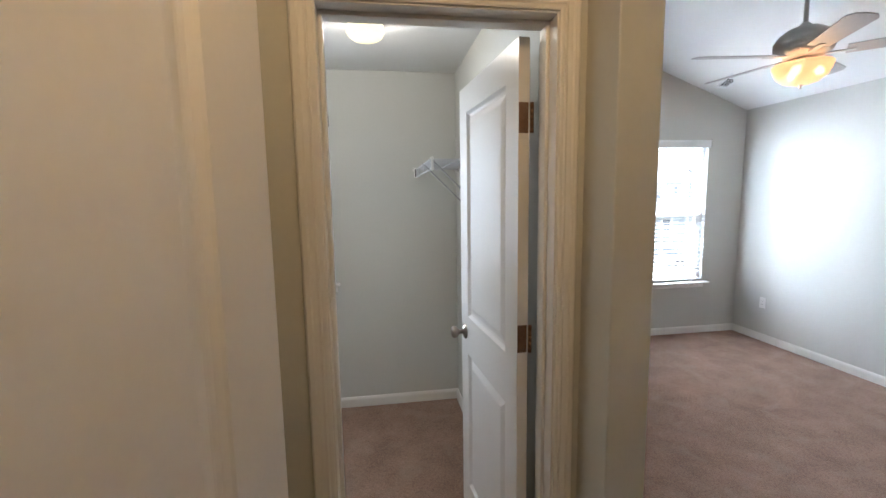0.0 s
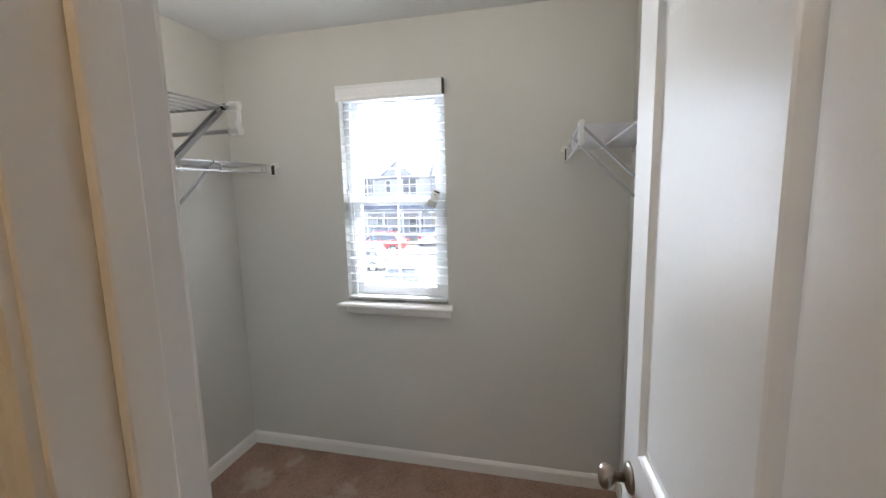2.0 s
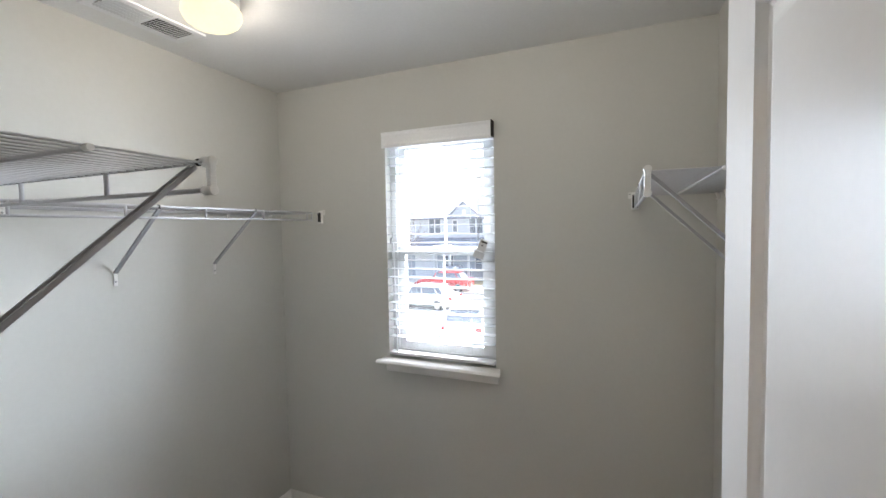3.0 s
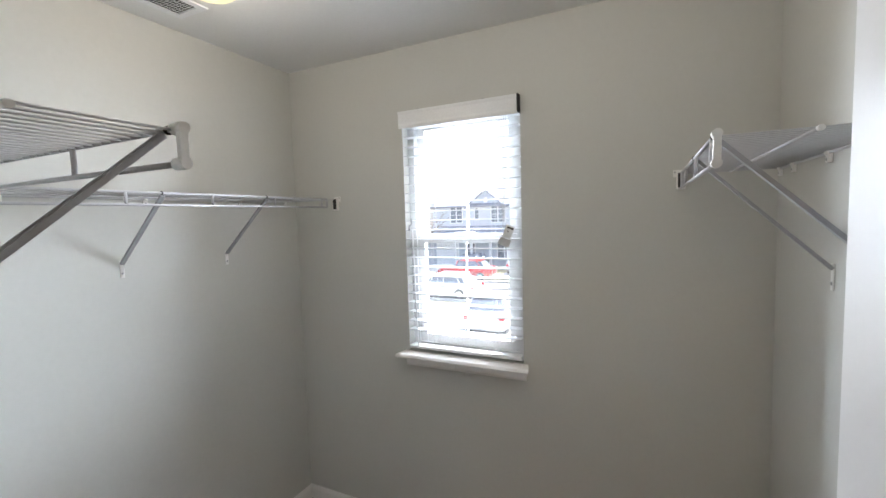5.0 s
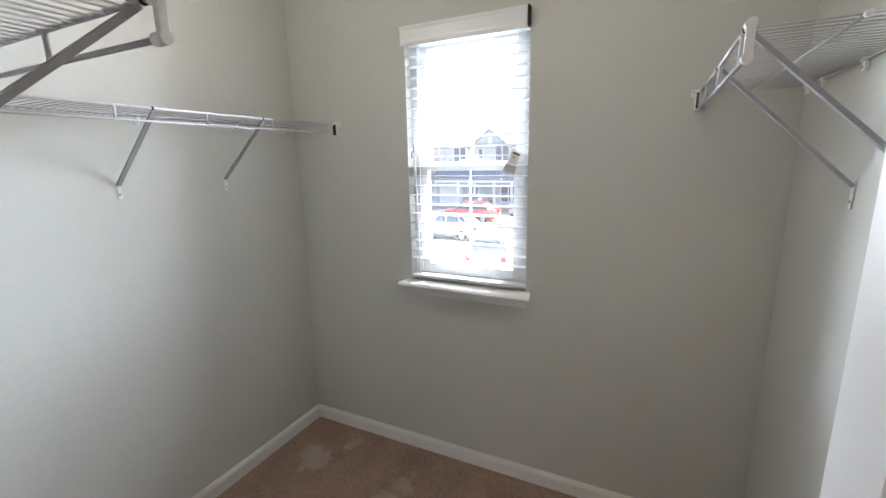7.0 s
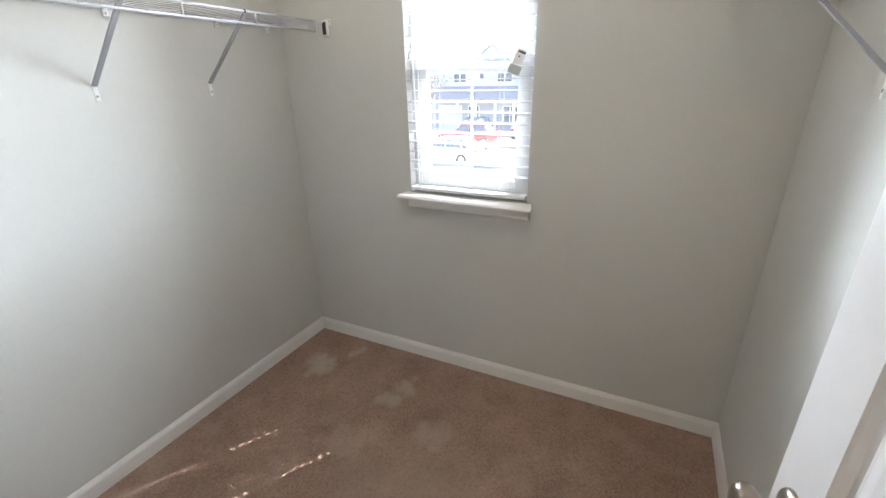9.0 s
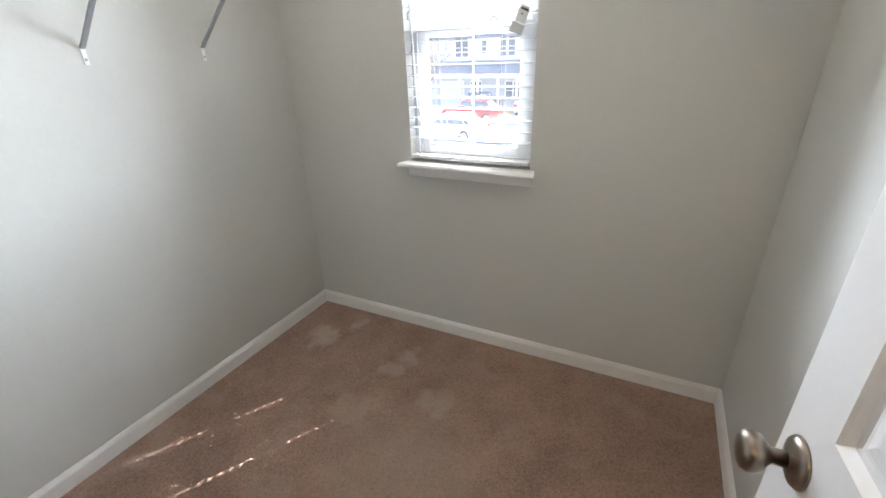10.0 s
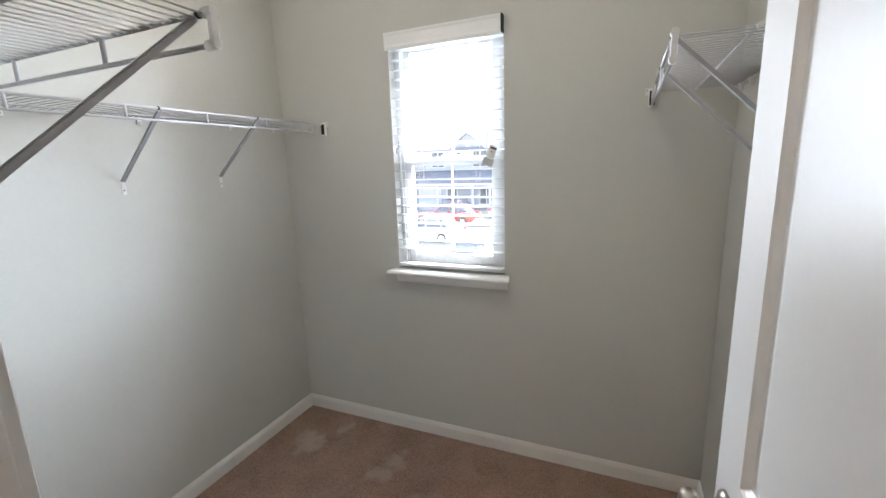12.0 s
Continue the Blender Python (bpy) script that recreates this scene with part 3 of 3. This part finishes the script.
        bm = B(); lathe(bm, ((0.0045, 0), (0.004, 0.0015), (0.001, 0.002)), Matrix.Translation((x, -0.004, -brace_drop - 0.033)) @ Matrix.Rotation(radians(90), 4, "X"), 12)
        part("screw", bm, METAL, br)
    for x in clips:
        bm = B()
        soft_box(bm, x - 0.009, x + 0.009, -0.010, -0.0004, -0.030, 0.003, 0.0015)
        tube(bm, (x - 0.008, -0.008, -0.006), (x + 0.008, -0.008, -0.006), 0.006, 12)
        cl = part("wall_clip", bm, PLASTIC, sh, "white plastic wall clip")
        bm = B(); lathe(bm, ((0.0035, 0), (0.003, 0.0012), (0.001, 0.0016)), Matrix.Translation((x, -0.0102, -0.022)) @ Matrix.Rotation(radians(90), 4, "X"), 10)
        part("screw", bm, METAL, cl)
    return sh


SZ = 1.752
# west wall: local +x runs south from the north wall
LW = YN - YS
# angle 90: local +x -> +y, local -y -> +x
wire_shelf("wire_shelf", (XL, YS, 1.742), 90, LW, 0.288, "white coated wire shelf along the wall, empty",
           [0.223 + 0.30 * k for k in range(6)], [0.50, 0.942, 1.383], [0.10, 0.32, 0.62, 1.04, 1.47, 1.75], bracket1=True, gap=0.078, drop=0.041, brace_drop=0.251)
# south wall: local +x -> -x
wire_shelf("wire_shelf", (-0.446, YS, 1.762), 180, 0.928, 0.412, "white coated wire shelf beside the doorway, open end capped, empty",
           [0.280, 0.580, 0.880], [0.035], [0.06, 0.36, 0.66, 0.88], cap0=True, mid=0.58, drop=0.047, brace_drop=0.352)
# east wall: local +x -> -y
wire_shelf("wire_shelf", (XR, YN, 1.766), -90, 0.900, 0.288, "empty white wire shelf beyond the door, open end capped",
           [0.10, 0.23, 0.53, 0.83], [0.505, 0.865], [0.05, 0.19, 0.465, 0.74], cap1=True, bracket0=True, mid=0.50)

# ---- ceiling lamp and vents ----
def mushroom_lamp(place, label):
    lamp = thing("ceiling_lamp", place, label, "ceiling lamp")
    bm = B(); lathe(bm, ((0.082, -0.034), (0.086, -0.028), (0.088, -0.004), (0.082, 0.0)), n=36)
    part("lamp_base", bm, VINYL, lamp)
    bm = B(); lathe(bm, ((0.001, -0.108), (0.040, -0.106), (0.064, -0.099), (0.084, -0.084), (0.094, -0.064), (0.092, -0.046), (0.086, -0.036), (0.080, -0.034)), n=40)
    d = part("glass_dome", bm, DOME, lamp, "frosted glowing glass dome")
    d.visible_shadow = False
    bm = B(); lathe(bm, ((0.002, -0.100), (0.020, -0.094), (0.027, -0.080), (0.022, -0.062), (0.012, -0.045), (0.012, -0.030)), n=18)
    g = part("lamp_bulb", bm, HOT, lamp, "glowing bulb")
    g.visible_shadow = False


for place in CLOSET_LAMPS:
    mushroom_lamp(place, "lit frosted glass mushroom ceiling lamp in the closet")
mushroom_lamp(ENTRY_LAMP, "lit frosted glass mushroom ceiling lamp in the entry")


def vent(name, place, angle, L, W, label, pitch=0.0, lever=True):
    v = thing(name, place, label, "air vent")
    v.rotation_euler = (0, pitch, radians(angle))
    bm = B()
    f = 0.026
    for x0, x1, y0, y1 in ((-L / 2, -L / 2 + f, -W / 2, W / 2), (L / 2 - f, L / 2, -W / 2, W / 2), (-L / 2 + f, L / 2 - f, -W / 2, -W / 2 + f), (-L / 2 + f, L / 2 - f, W / 2 - f, W / 2)):
        box(bm, x0, x1, y0, y1, -0.006, -0.0004)
    part("frame", bm, VINYL, v)
    bm = B(); box(bm, -L / 2 + f, L / 2 - f, -W / 2 + f, W / 2 - f, -0.0012, -0.0006)
    part("backing", bm, DARK, v)
    bm = B(); box(bm, -0.005, 0.005, -W / 2 + f, W / 2 - f, -0.006, -0.0015)
    part("divider", bm, VINYL, v)
    n = int((L - 2 * f) / 0.011)
    me = None
    for i in range(n):
        x = -L / 2 + f + (i + 0.5) * (L - 2 * f) / n
        if abs(x) < 0.008:
            continue
        if me is None:
            bm = B(); box(bm, -0.0006, 0.0006, -W / 2 + f, W / 2 - f, -0.005, 0.003)
            me = mesh_from(bm, "slat", VINYL)
        s = new("slat", me)
        s.parent = v
        s.location = (x, 0, -0.0042)
        s.rotation_euler = (0, radians(48 if x > 0 else -48), 0)
    for k in range(1, 5):
        y = -W / 2 + f + k * (W - 2 * f) / 5
        bm = B(); box(bm, -L / 2 + f, L / 2 - f, y - 0.0008, y + 0.0008, -0.0064, -0.0056)
        part("crossbar", bm, VINYL, v)
    if lever:
        bm = B(); soft_box(bm, -L / 2 + 0.012, -L / 2 + 0.022, -0.02, -0.008, -0.014, -0.006, 0.001)
        pipe(bm, ((-L / 2 + 0.017, -0.014, -0.012), (-L / 2 + 0.017, 0.012, -0.014)), 0.0022)
        part("lever", bm, METAL, v)
    return v


vent("ceiling_vent", (-1.45, 1.44, CEILING), 90, 0.36, 0.16, "white steel ceiling register with a damper lever")
vent("ceiling_vent", (3.33, 2.95, vault(3.33)), 90, 0.30, 0.15, "white steel ceiling register in the bedroom", pitch=math.atan(0.37), lever=False)

# ---- outlet in the bedroom ----
def outlet(place, angle):
    o = thing("outlet", place, "white duplex outlet on the bedroom wall", "electrical outlet")
    o.rotation_euler = (0, 0, radians(angle))
    bm = B(); soft_box(bm, -0.035, 0.035, -0.006, -0.0004, -0.057, 0.057, 0.003)
    plate = part("cover_plate", bm, PLASTIC, o)
    for z in (-0.02, 0.02):
        bm = B(); soft_box(bm, -0.017, 0.017, -0.008, -0.0062, z - 0.014, z + 0.014, 0.001)
        face = part("socket_face", bm, PLASTIC, o)
        for x in (-0.006, 0.006):
            bm = B(); box(bm, x - 0.001, x + 0.001, -0.0086, -0.0081, z - 0.004, z + 0.005)
            part("slot", bm, DARK, face)


outlet((BXR, 2.99, 0.42), -90)

# ---- ceiling fan ----
fan = thing("ceiling_fan", (FAN.x, FAN.y, 2.435), "pewter ceiling fan with five blades and lit amber glass bowl", "ceiling fan")
top = vault(FAN.x) - 2.435
bm = B(); tube(bm, (0, 0, 0.08), (0, 0, top - 0.02), 0.013, 14)
part("downrod", bm, FANMETAL, fan)
bm = B(); lathe(bm, ((0.02, top - 0.11), (0.05, top - 0.09), (0.062, top - 0.03), (0.062, top - 0.024)))
part("canopy", bm, FANMETAL, fan)
bm = B(); lathe(bm, ((0.07, -0.05), (0.118, -0.035), (0.145, -0.01), (0.156, 0.02), (0.156, 0.055), (0.130, 0.095), (0.09, 0.125), (0.035, 0.145), (0.018, 0.165)), n=36)
part("motor_housing", bm, FANMETAL, fan)
for k in range(5):
    m = Matrix.Rotation(radians(26.5 + 72 * k), 4, "Z")
    bm = B()
    box(bm, 0.10, 0.24, -0.018, 0.018, -0.040, -0.034, m)
    iron = part("blade_iron", bm, FANMETAL, fan)
    bm = B()
    mm = m @ Matrix.Rotation(radians(-11), 4, "X")
    outline = [(0.20, -0.055), (0.62, -0.068), (0.66, -0.045), (0.668, 0.0), (0.66, 0.045), (0.62, 0.068), (0.20, 0.055)]
    lo = [bm.verts.new(mm @ Vector((x, y, -0.034))) for x, y in outline]
    hi = [bm.verts.new(mm @ Vector((x, y, -0.028))) for x, y in outline]
    bm.faces.new(lo[::-1]); bm.faces.new(hi)
    for i in range(7):
        bm.faces.new((lo[i], lo[(i + 1) % 7], hi[(i + 1) % 7], hi[i]))
    part("blade", bm, BLADE, fan)
bm = B(); lathe(bm, ((0.06, -0.05), (0.075, -0.07), (0.07, -0.09), (0.05, -0.10)))
part("light_fitter", bm, FANMETAL, fan)
bm = B(); lathe(bm, ((0.002, -0.205), (0.05, -0.202), (0.092, -0.188), (0.128, -0.158), (0.146, -0.122), (0.156, -0.085), (0.152, -0.080)), n=36)
o = part("glass_bowl", bm, BOWL, fan, "amber glowing glass bowl")
o.visible_shadow = False
for k in range(3):
    a = radians(200 + 120 * k)
    bm = B(); lathe(bm, ((0.002, -0.028), (0.020, -0.018), (0.026, 0.0), (0.020, 0.018), (0.012, 0.032)), Matrix.Translation((0.085 * math.cos(a), 0.085 * math.sin(a), -0.135)), n=16)
    g = part("lamp_bulb", bm, HOT, fan, "glowing bulb")
    g.visible_shadow = False
bm = B(); lathe(bm, ((0.002, -0.232), (0.009, -0.226), (0.006, -0.216), (0.014, -0.206), (0.004, -0.203)), n=14)
part("finial", bm, FANMETAL, fan)

# ---- outside: street, houses, cars, trees ----
GZ = -3.3
CONCRETE = material("concrete_paving", (0.42, 0.41, 0.38), rough=0.9, var=0.08, var_scale=0.5, grain=0.08, grain_scale=20, coords="World")
ASPHALT = material("asphalt", (0.10, 0.10, 0.10), rough=0.9, var=0.15, var_scale=0.4, grain=0.2, grain_scale=40, coords="World")
GRASS = material("dormant_lawn", (0.30, 0.27, 0.13), rough=0.95, var=0.2, var_scale=0.8, grain=0.3, grain_scale=30, coords="World")
SIDING = [material("siding_" + n, c, rough=0.6, var=0.03, coords="World") for n, c in (("pale_grey", (0.55, 0.58, 0.62)), ("blue_grey", (0.45, 0.49, 0.555)), ("tan", (0.56, 0.50, 0.42)))]
SHINGLE = material("roof_shingles", (0.20, 0.21, 0.25), rough=0.9, var=0.15, var_scale=2, grain=0.3, grain_scale=30, coords="World")
EXTWHITE = material("exterior_white", (0.78, 0.79, 0.80), rough=0.5, var=0.03)
DARKGLASS = material("dark_window_glass", (0.16, 0.18, 0.21), rough=0.08, var=0.1)
RUBBER = material("tyre_rubber", (0.03, 0.03, 0.03), rough=0.8)
BARK = material("bark", (0.16, 0.12, 0.09), rough=0.9, var=0.2)
TAIL = material("tail_lamp", (0.5, 0.02, 0.02), rough=0.2)
ALLOY = material("alloy_rim", (0.5, 0.5, 0.5), rough=0.3, metal=1.0)


def paint(name, c):
    m = material(name, c, rough=0.25, var=0.02, bump=0)
    m.node_tree.nodes["Principled BSDF"].inputs["Coat Weight"].default_value = 0.6
    return m


bm = B(); box(bm, -400, 400, 2.6, 900, GZ - 0.5, GZ)
structure("ground", bm, GRASS, "dormant brownish lawn reaching into the distance")
bm = B(); box(bm, -400, 400, 23.0, 30.0, GZ + 0.002, GZ + 0.02)
structure("road", bm, ASPHALT, "grey asphalt residential street")
for y0, y1 in ((22.8, 23.0), (30.0, 30.2)):
    bm = B(); box(bm, -400, 400, y0, y1, GZ, GZ + 0.14)
    structure("kerb", bm, CONCRETE, "pale concrete kerb along the street")
for y0, y1 in ((20.2, 21.6), (31.4, 32.8)):
    bm = B(); box(bm, -400, 400, y0, y1, GZ, GZ + 0.05)
    structure("pavement", bm, CONCRETE, "sunlit concrete footpath")
bm = B(); box(bm, -13.0, 1.0, 4.0, 20.2, GZ, GZ + 0.06)
structure("driveway", bm, CONCRETE, "broad sunlit concrete driveway")
for k in range(-3, 4):
    bm = B(); box(bm, -20.0 + k * 9.2, -17.0 + k * 9.2, 32.8, 40.0, GZ, GZ + 0.04)
    structure("driveway", bm, CONCRETE, "sunlit concrete driveway of a townhouse")

# eaves of this house
bm = B()
box(bm, XL - 3, SX - 0.0, YN + EXT, YN + EXT + 0.31, 2.60, 2.66)
box(bm, XL - 3, SX - 0.0, YN + EXT + 0.31, YN + EXT + 0.34, 2.50, 2.66)
structure("eave", bm, EXTWHITE, "white painted eave and fascia above the closet window")
bm = B(); box(bm, SX + 0.2, BXR + 1, BYN + EXT, BYN + EXT + 0.45, 2.60, 2.68)
structure("eave", bm, EXTWHITE, "white painted eave above the bedroom window")


def house_window(x, y, z, w, h, parent, double=False):
    bm = B()
    for a, b, c, d in ((-w / 2 - 0.08, -w / 2, -0.08, h + 0.08), (w / 2, w / 2 + 0.08, -0.08, h + 0.08)):
        box(bm, x + a, x + b, y - 0.05, y, z + c, z + d)
    box(bm, x - w / 2, x + w / 2, y - 0.05, y, z - 0.08, z)
    box(bm, x - w / 2, x + w / 2, y - 0.05, y, z + h, z + h + 0.08)
    box(bm, x - w / 2, x + w / 2, y - 0.03, y, z + h / 2 - 0.025, z + h / 2 + 0.025)
    if double:
        box(bm, x - 0.05, x + 0.05, y - 0.045, y, z, z + h)
    win = part("window", bm, EXTWHITE, parent)
    bm = B(); box(bm, x - w / 2, x + w / 2, y - 0.014, y - 0.002, z, z + h)
    part("pane", bm, DARKGLASS, win)


def townhouse(x0, k):
    """A two-storey townhouse with garage, porch and front gable; x0: its west corner."""
    wall = SIDING[k % 3]
    low = SIDING[(k + 1) % 3]
    y = 40.0
    h = thing("townhouse", (x0, y, GZ), ("pale grey", "blue grey", "tan")[k % 3] + " two-storey townhouse with garage, porch and shingled roof", "house", "townhouses across the street")
    W, H = 9.2, 6.1
    bm = B(); box(bm, 0, W, 0, 9, 2.9, H)
    part("upper_wall", bm, wall, h)
    bm = B(); box(bm, 0.01, W - 0.01, 0.02, 9, 0, 2.9)
    part("lower_wall", bm, low, h)
    bm = B()
    for j in range(16):
        box(bm, 0.02, W - 0.02, -0.012, 0, 2.95 + j * 0.195, 2.95 + j * 0.195 + 0.17)
    part("siding_boards", bm, wall, h)
    bm = B()
    vs = [bm.verts.new(p) for p in ((-0.2, -0.5, H - 0.1), (W + 0.2, -0.5, H - 0.1), (W + 0.2, 4.5, H + 2.6), (-0.2, 4.5, H + 2.6), (-0.2, 9.5, H - 0.1), (W + 0.2, 9.5, H - 0.1))]
    lo = [bm.verts.new(v.co - Vector((0, 0, 0.16))) for v in vs]
    for q in ((0, 1, 2, 3), (3, 2, 5, 4)):
        bm.faces.new([vs[i] for i in q]); bm.faces.new([lo[i] for i in q[::-1]])
    for a, b in ((0, 1), (1, 2), (2, 5), (5, 4), (4, 3), (3, 0)):
        bm.faces.new((vs[a], vs[b], lo[b], lo[a]))
    part("roof", bm, SHINGLE, h)
    gx = 5.9
    bm = B()
    a, b, c = (gx - 1.9, -0.15, H - 0.2), (gx + 1.9, -0.15, H - 0.2), (gx, -0.15, H + 1.35)
    f = [bm.verts.new(p) for p in (a, b, c)]
    g = [bm.verts.new((p[0], 2.6, p[2])) for p in (a, b, c)]
    bm.faces.new(f); bm.faces.new(g[::-1])
    for i in range(3):
        bm.faces.new((f[i], f[(i + 1) % 3], g[(i + 1) % 3], g[i]))
    part("gable", bm, low, h)
    bm = B()
    for s in (-1, 1):
        sweep(bm, ((0, -0.25), (0.12, -0.25), (0.12, 2.7), (0, 2.7)), (gx + s * 2.15, -0.15, H - 0.4), (gx, -0.15, H + 1.35), (0, 0, 1), (0, 1, 0))
    part("gable_roof", bm, SHINGLE, h)
    bm = B(); box(bm, gx - 0.18, gx + 0.18, -0.17, -0.152, H + 0.1, H + 0.65)
    part("gable_vent", bm, EXTWHITE, h)
    bm = B()
    vs = [bm.verts.new(p) for p in ((0.2, -1.9, 3.0), (W - 0.3, -1.9, 3.0), (W - 0.6, -0.013, 4.0), (0.5, -0.013, 4.0))]
    lo = [bm.verts.new((v.co.x, v.co.y, 2.82)) for v in vs]
    bm.faces.new(vs); bm.faces.new(lo[::-1])
    for i in range(4):
        bm.faces.new((vs[i], vs[(i + 1) % 4], lo[(i + 1) % 4], lo[i]))
    part("porch_roof", bm, SHINGLE, h)
    bm = B(); box(bm, 0.25, W - 0.35, -1.95, -1.8, 2.62, 2.82)
    part("porch_beam", bm, EXTWHITE, h)
    for x in (3.25, 5.0, 6.9, 8.6):
        bm = B(); box(bm, x - 0.1, x + 0.1, -1.95, -1.75, 0.15, 2.62); box(bm, x - 0.14, x + 0.14, -1.99, -1.71, 0, 0.15)
        part("porch_post", bm, EXTWHITE, h)
    g = None
    bm = B(); box(bm, 0.4, 2.9, -0.03, 0.01, 0, 2.3)
    g = part("garage_door", bm, EXTWHITE, h, "white panelled garage door")
    for r in range(4):
        for c in range(4):
            bm = B(); soft_box(bm, 0.48 + c * 0.61, 1.0 + c * 0.61, -0.045, -0.031, 0.08 + r * 0.56, 0.54 + r * 0.56, 0.01, 1)
            part("panel", bm, EXTWHITE, g)
    bm = B(); box(bm, 5.5, 6.4, -0.04, 0.01, 0.1, 2.2)
    part("front_door", bm, SIDING[1], h)
    house_window(4.1, 0.02, 0.7, 1.0, 1.5, h)
    house_window(7.7, 0.02, 0.7, 1.4, 1.5, h, True)
    house_window(2.7, -0.012, 4.35, 1.25, 1.5, h, True)
    house_window(4.9, -0.012, 4.6, 0.42, 1.1, h)
    house_window(7.1, -0.012, 4.35, 1.35, 1.5, h, True)
    return h


for k in range(-2, 6):
    townhouse(-20.0 + k * 9.2, (k + 3) % 3)


def car(x, y, turn, color, label, L=4.5, high=0.0):
    """A car with its nose towards local +x."""
    c = thing("car", (x, y, GZ + 0.03), label, "car", "parked cars")
    c.rotation_euler = (0, 0, radians(turn))
    body = [(-L / 2, 0.42), (-L / 2 + 0.03, 0.80), (-L / 2 + 0.12, 0.96 + high), (-L * 0.20, 0.98 + high), (L * 0.20, 0.95 + high), (L / 2 - 0.35, 0.82 + high), (L / 2 - 0.02, 0.66), (L / 2, 0.36), (L / 2 - 0.15, 0.24), (-L / 2 + 0.15, 0.24)]
    cabin = [(-L * 0.40, 0.95 + high), (-L * 0.31, 1.38 + high), (-L * 0.18, 1.46 + high), (L * 0.06, 1.45 + high), (L * 0.22, 0.94 + high)]
    bm = B()
    a = [bm.verts.new((px, -0.88, pz)) for px, pz in body]
    b = [bm.verts.new((px, 0.88, pz)) for px, pz in body]
    n = len(body)
    bm.faces.new(a); bm.faces.new(b[::-1])
    for i in range(n):
        bm.faces.new((a[i], a[(i + 1) % n], b[(i + 1) % n], b[i]))
    bmesh.ops.bevel(bm, geom=list(bm.edges), offset=0.06, segments=2, affect="EDGES")
    for f in bm.faces:
        f.smooth = True
    part("body", bm, color, c)
    bm = B()
    a = [bm.verts.new((px, -0.80 + (0.16 if pz > 1.2 + high else 0), pz)) for px, pz in cabin]
    b = [bm.verts.new((px, 0.80 - (0.16 if pz > 1.2 + high else 0), pz)) for px, pz in cabin]
    n = len(cabin)
    bm.faces.new(a); bm.faces.new(b[::-1])
    for i in range(n):
        bm.faces.new((a[i], a[(i + 1) % n], b[(i + 1) % n], b[i]))
    part("windows", bm, DARKGLASS, c, "dark car glass")
    bm = B(); soft_box(bm, -L * 0.31, L * 0.06, -0.66, 0.66, 1.44 + high, 1.48 + high, 0.02)
    part("roof", bm, color, c)
    for px in (-L * 0.32, -L * 0.07, L * 0.14):
        bm = B()
        for s in (-1, 1):
            tube(bm, (px, s * 0.82, 0.94 + high), (px * 0.72, s * 0.66, 1.46 + high), 0.03, 6)
        part("pillar", bm, color, c)
    for px in (-L * 0.31, L * 0.31):
        for s in (-1, 1):
            bm = B(); tube(bm, (px, s * 0.70, 0.32), (px, s * 0.90, 0.32), 0.32, 20)
            w = part("wheel", bm, RUBBER, c, "black tyre")
            bm = B(); tube(bm, (px, s * 0.895, 0.32), (px, s * 0.91, 0.32), 0.20, 16)
            part("rim", bm, ALLOY, w)
    for s in (-1, 1):
        bm = B(); soft_box(bm, -L / 2 - 0.01, -L / 2 + 0.10, s * 0.72 - 0.12, s * 0.72 + 0.12, 0.70, 0.88, 0.02)
        part("tail_lamp", bm, TAIL, c)
        bm = B(); soft_box(bm, L / 2 - 0.12, L / 2 - 0.0, s * 0.66 - 0.16, s * 0.66 + 0.16, 0.56, 0.68, 0.02)
        part("headlamp", bm, ALLOY, c)
    return c


RED, WHITE_P, SILVER_P, BLUE_P = paint("red_car_paint", (0.55, 0.03, 0.02)), paint("white_car_paint", (0.8, 0.8, 0.8)), paint("silver_car_paint", (0.45, 0.46, 0.48)), paint("navy_car_paint", (0.04, 0.05, 0.09))
car(-12.7, 31.2, 184, RED, "glossy red hatchback parked at the kerb", high=0.05)
car(-9.6, 36.4, 92, SILVER_P, "silver estate car parked before a garage", high=0.12)
car(-11.2, 24.2, 176, WHITE_P, "white saloon parked along the street")
car(-6.2, 18.6, 100, WHITE_P, "white saloon parked on the wide driveway")
car(-14.2, 37.0, 88, BLUE_P, "navy car parked in front of a porch", high=0.05)
car(17.5, 24.3, 180, SILVER_P, "silver saloon parked along the street")


def bare_tree(x, y, height, seed):
    rnd = random.Random(seed)
    t = thing("bare_tree", (x, y, GZ), "leafless street tree with fine grey-brown branches", "tree", "bare street trees")
    trunk, crown = B(), B()

    def grow(bm, p, d, length, r, depth):
        q = p + d * length
        tube(bm, p, q, r, 6, r * 0.68)
        if depth == 0:
            return
        for _ in range(3 if depth > 1 else 2):
            nd = (d + Vector((rnd.uniform(-1, 1), rnd.uniform(-1, 1), rnd.uniform(-0.2, 0.6))) * 0.62).normalized()
            grow(crown, p + d * length * rnd.uniform(0.6, 1.0), nd, length * rnd.uniform(0.6, 0.8), r * 0.55, depth - 1)

    grow(trunk, Vector((0, 0, 0)), Vector((rnd.uniform(-0.05, 0.05), 0, 1)), height * 0.34, 0.11, 5)
    part("trunk", trunk, BARK, t)
    part("crown", crown, BARK, t)


for x, y, h, s in ((-18.6, 35.5, 6.5, 1), (-12.0, 52.0, 9.5, 2), (-21.0, 53.0, 10.0, 3), (-16.5, 54.0, 10.5, 5), (20.0, 33.5, 6.0, 4)):
    bare_tree(x, y, h, s)
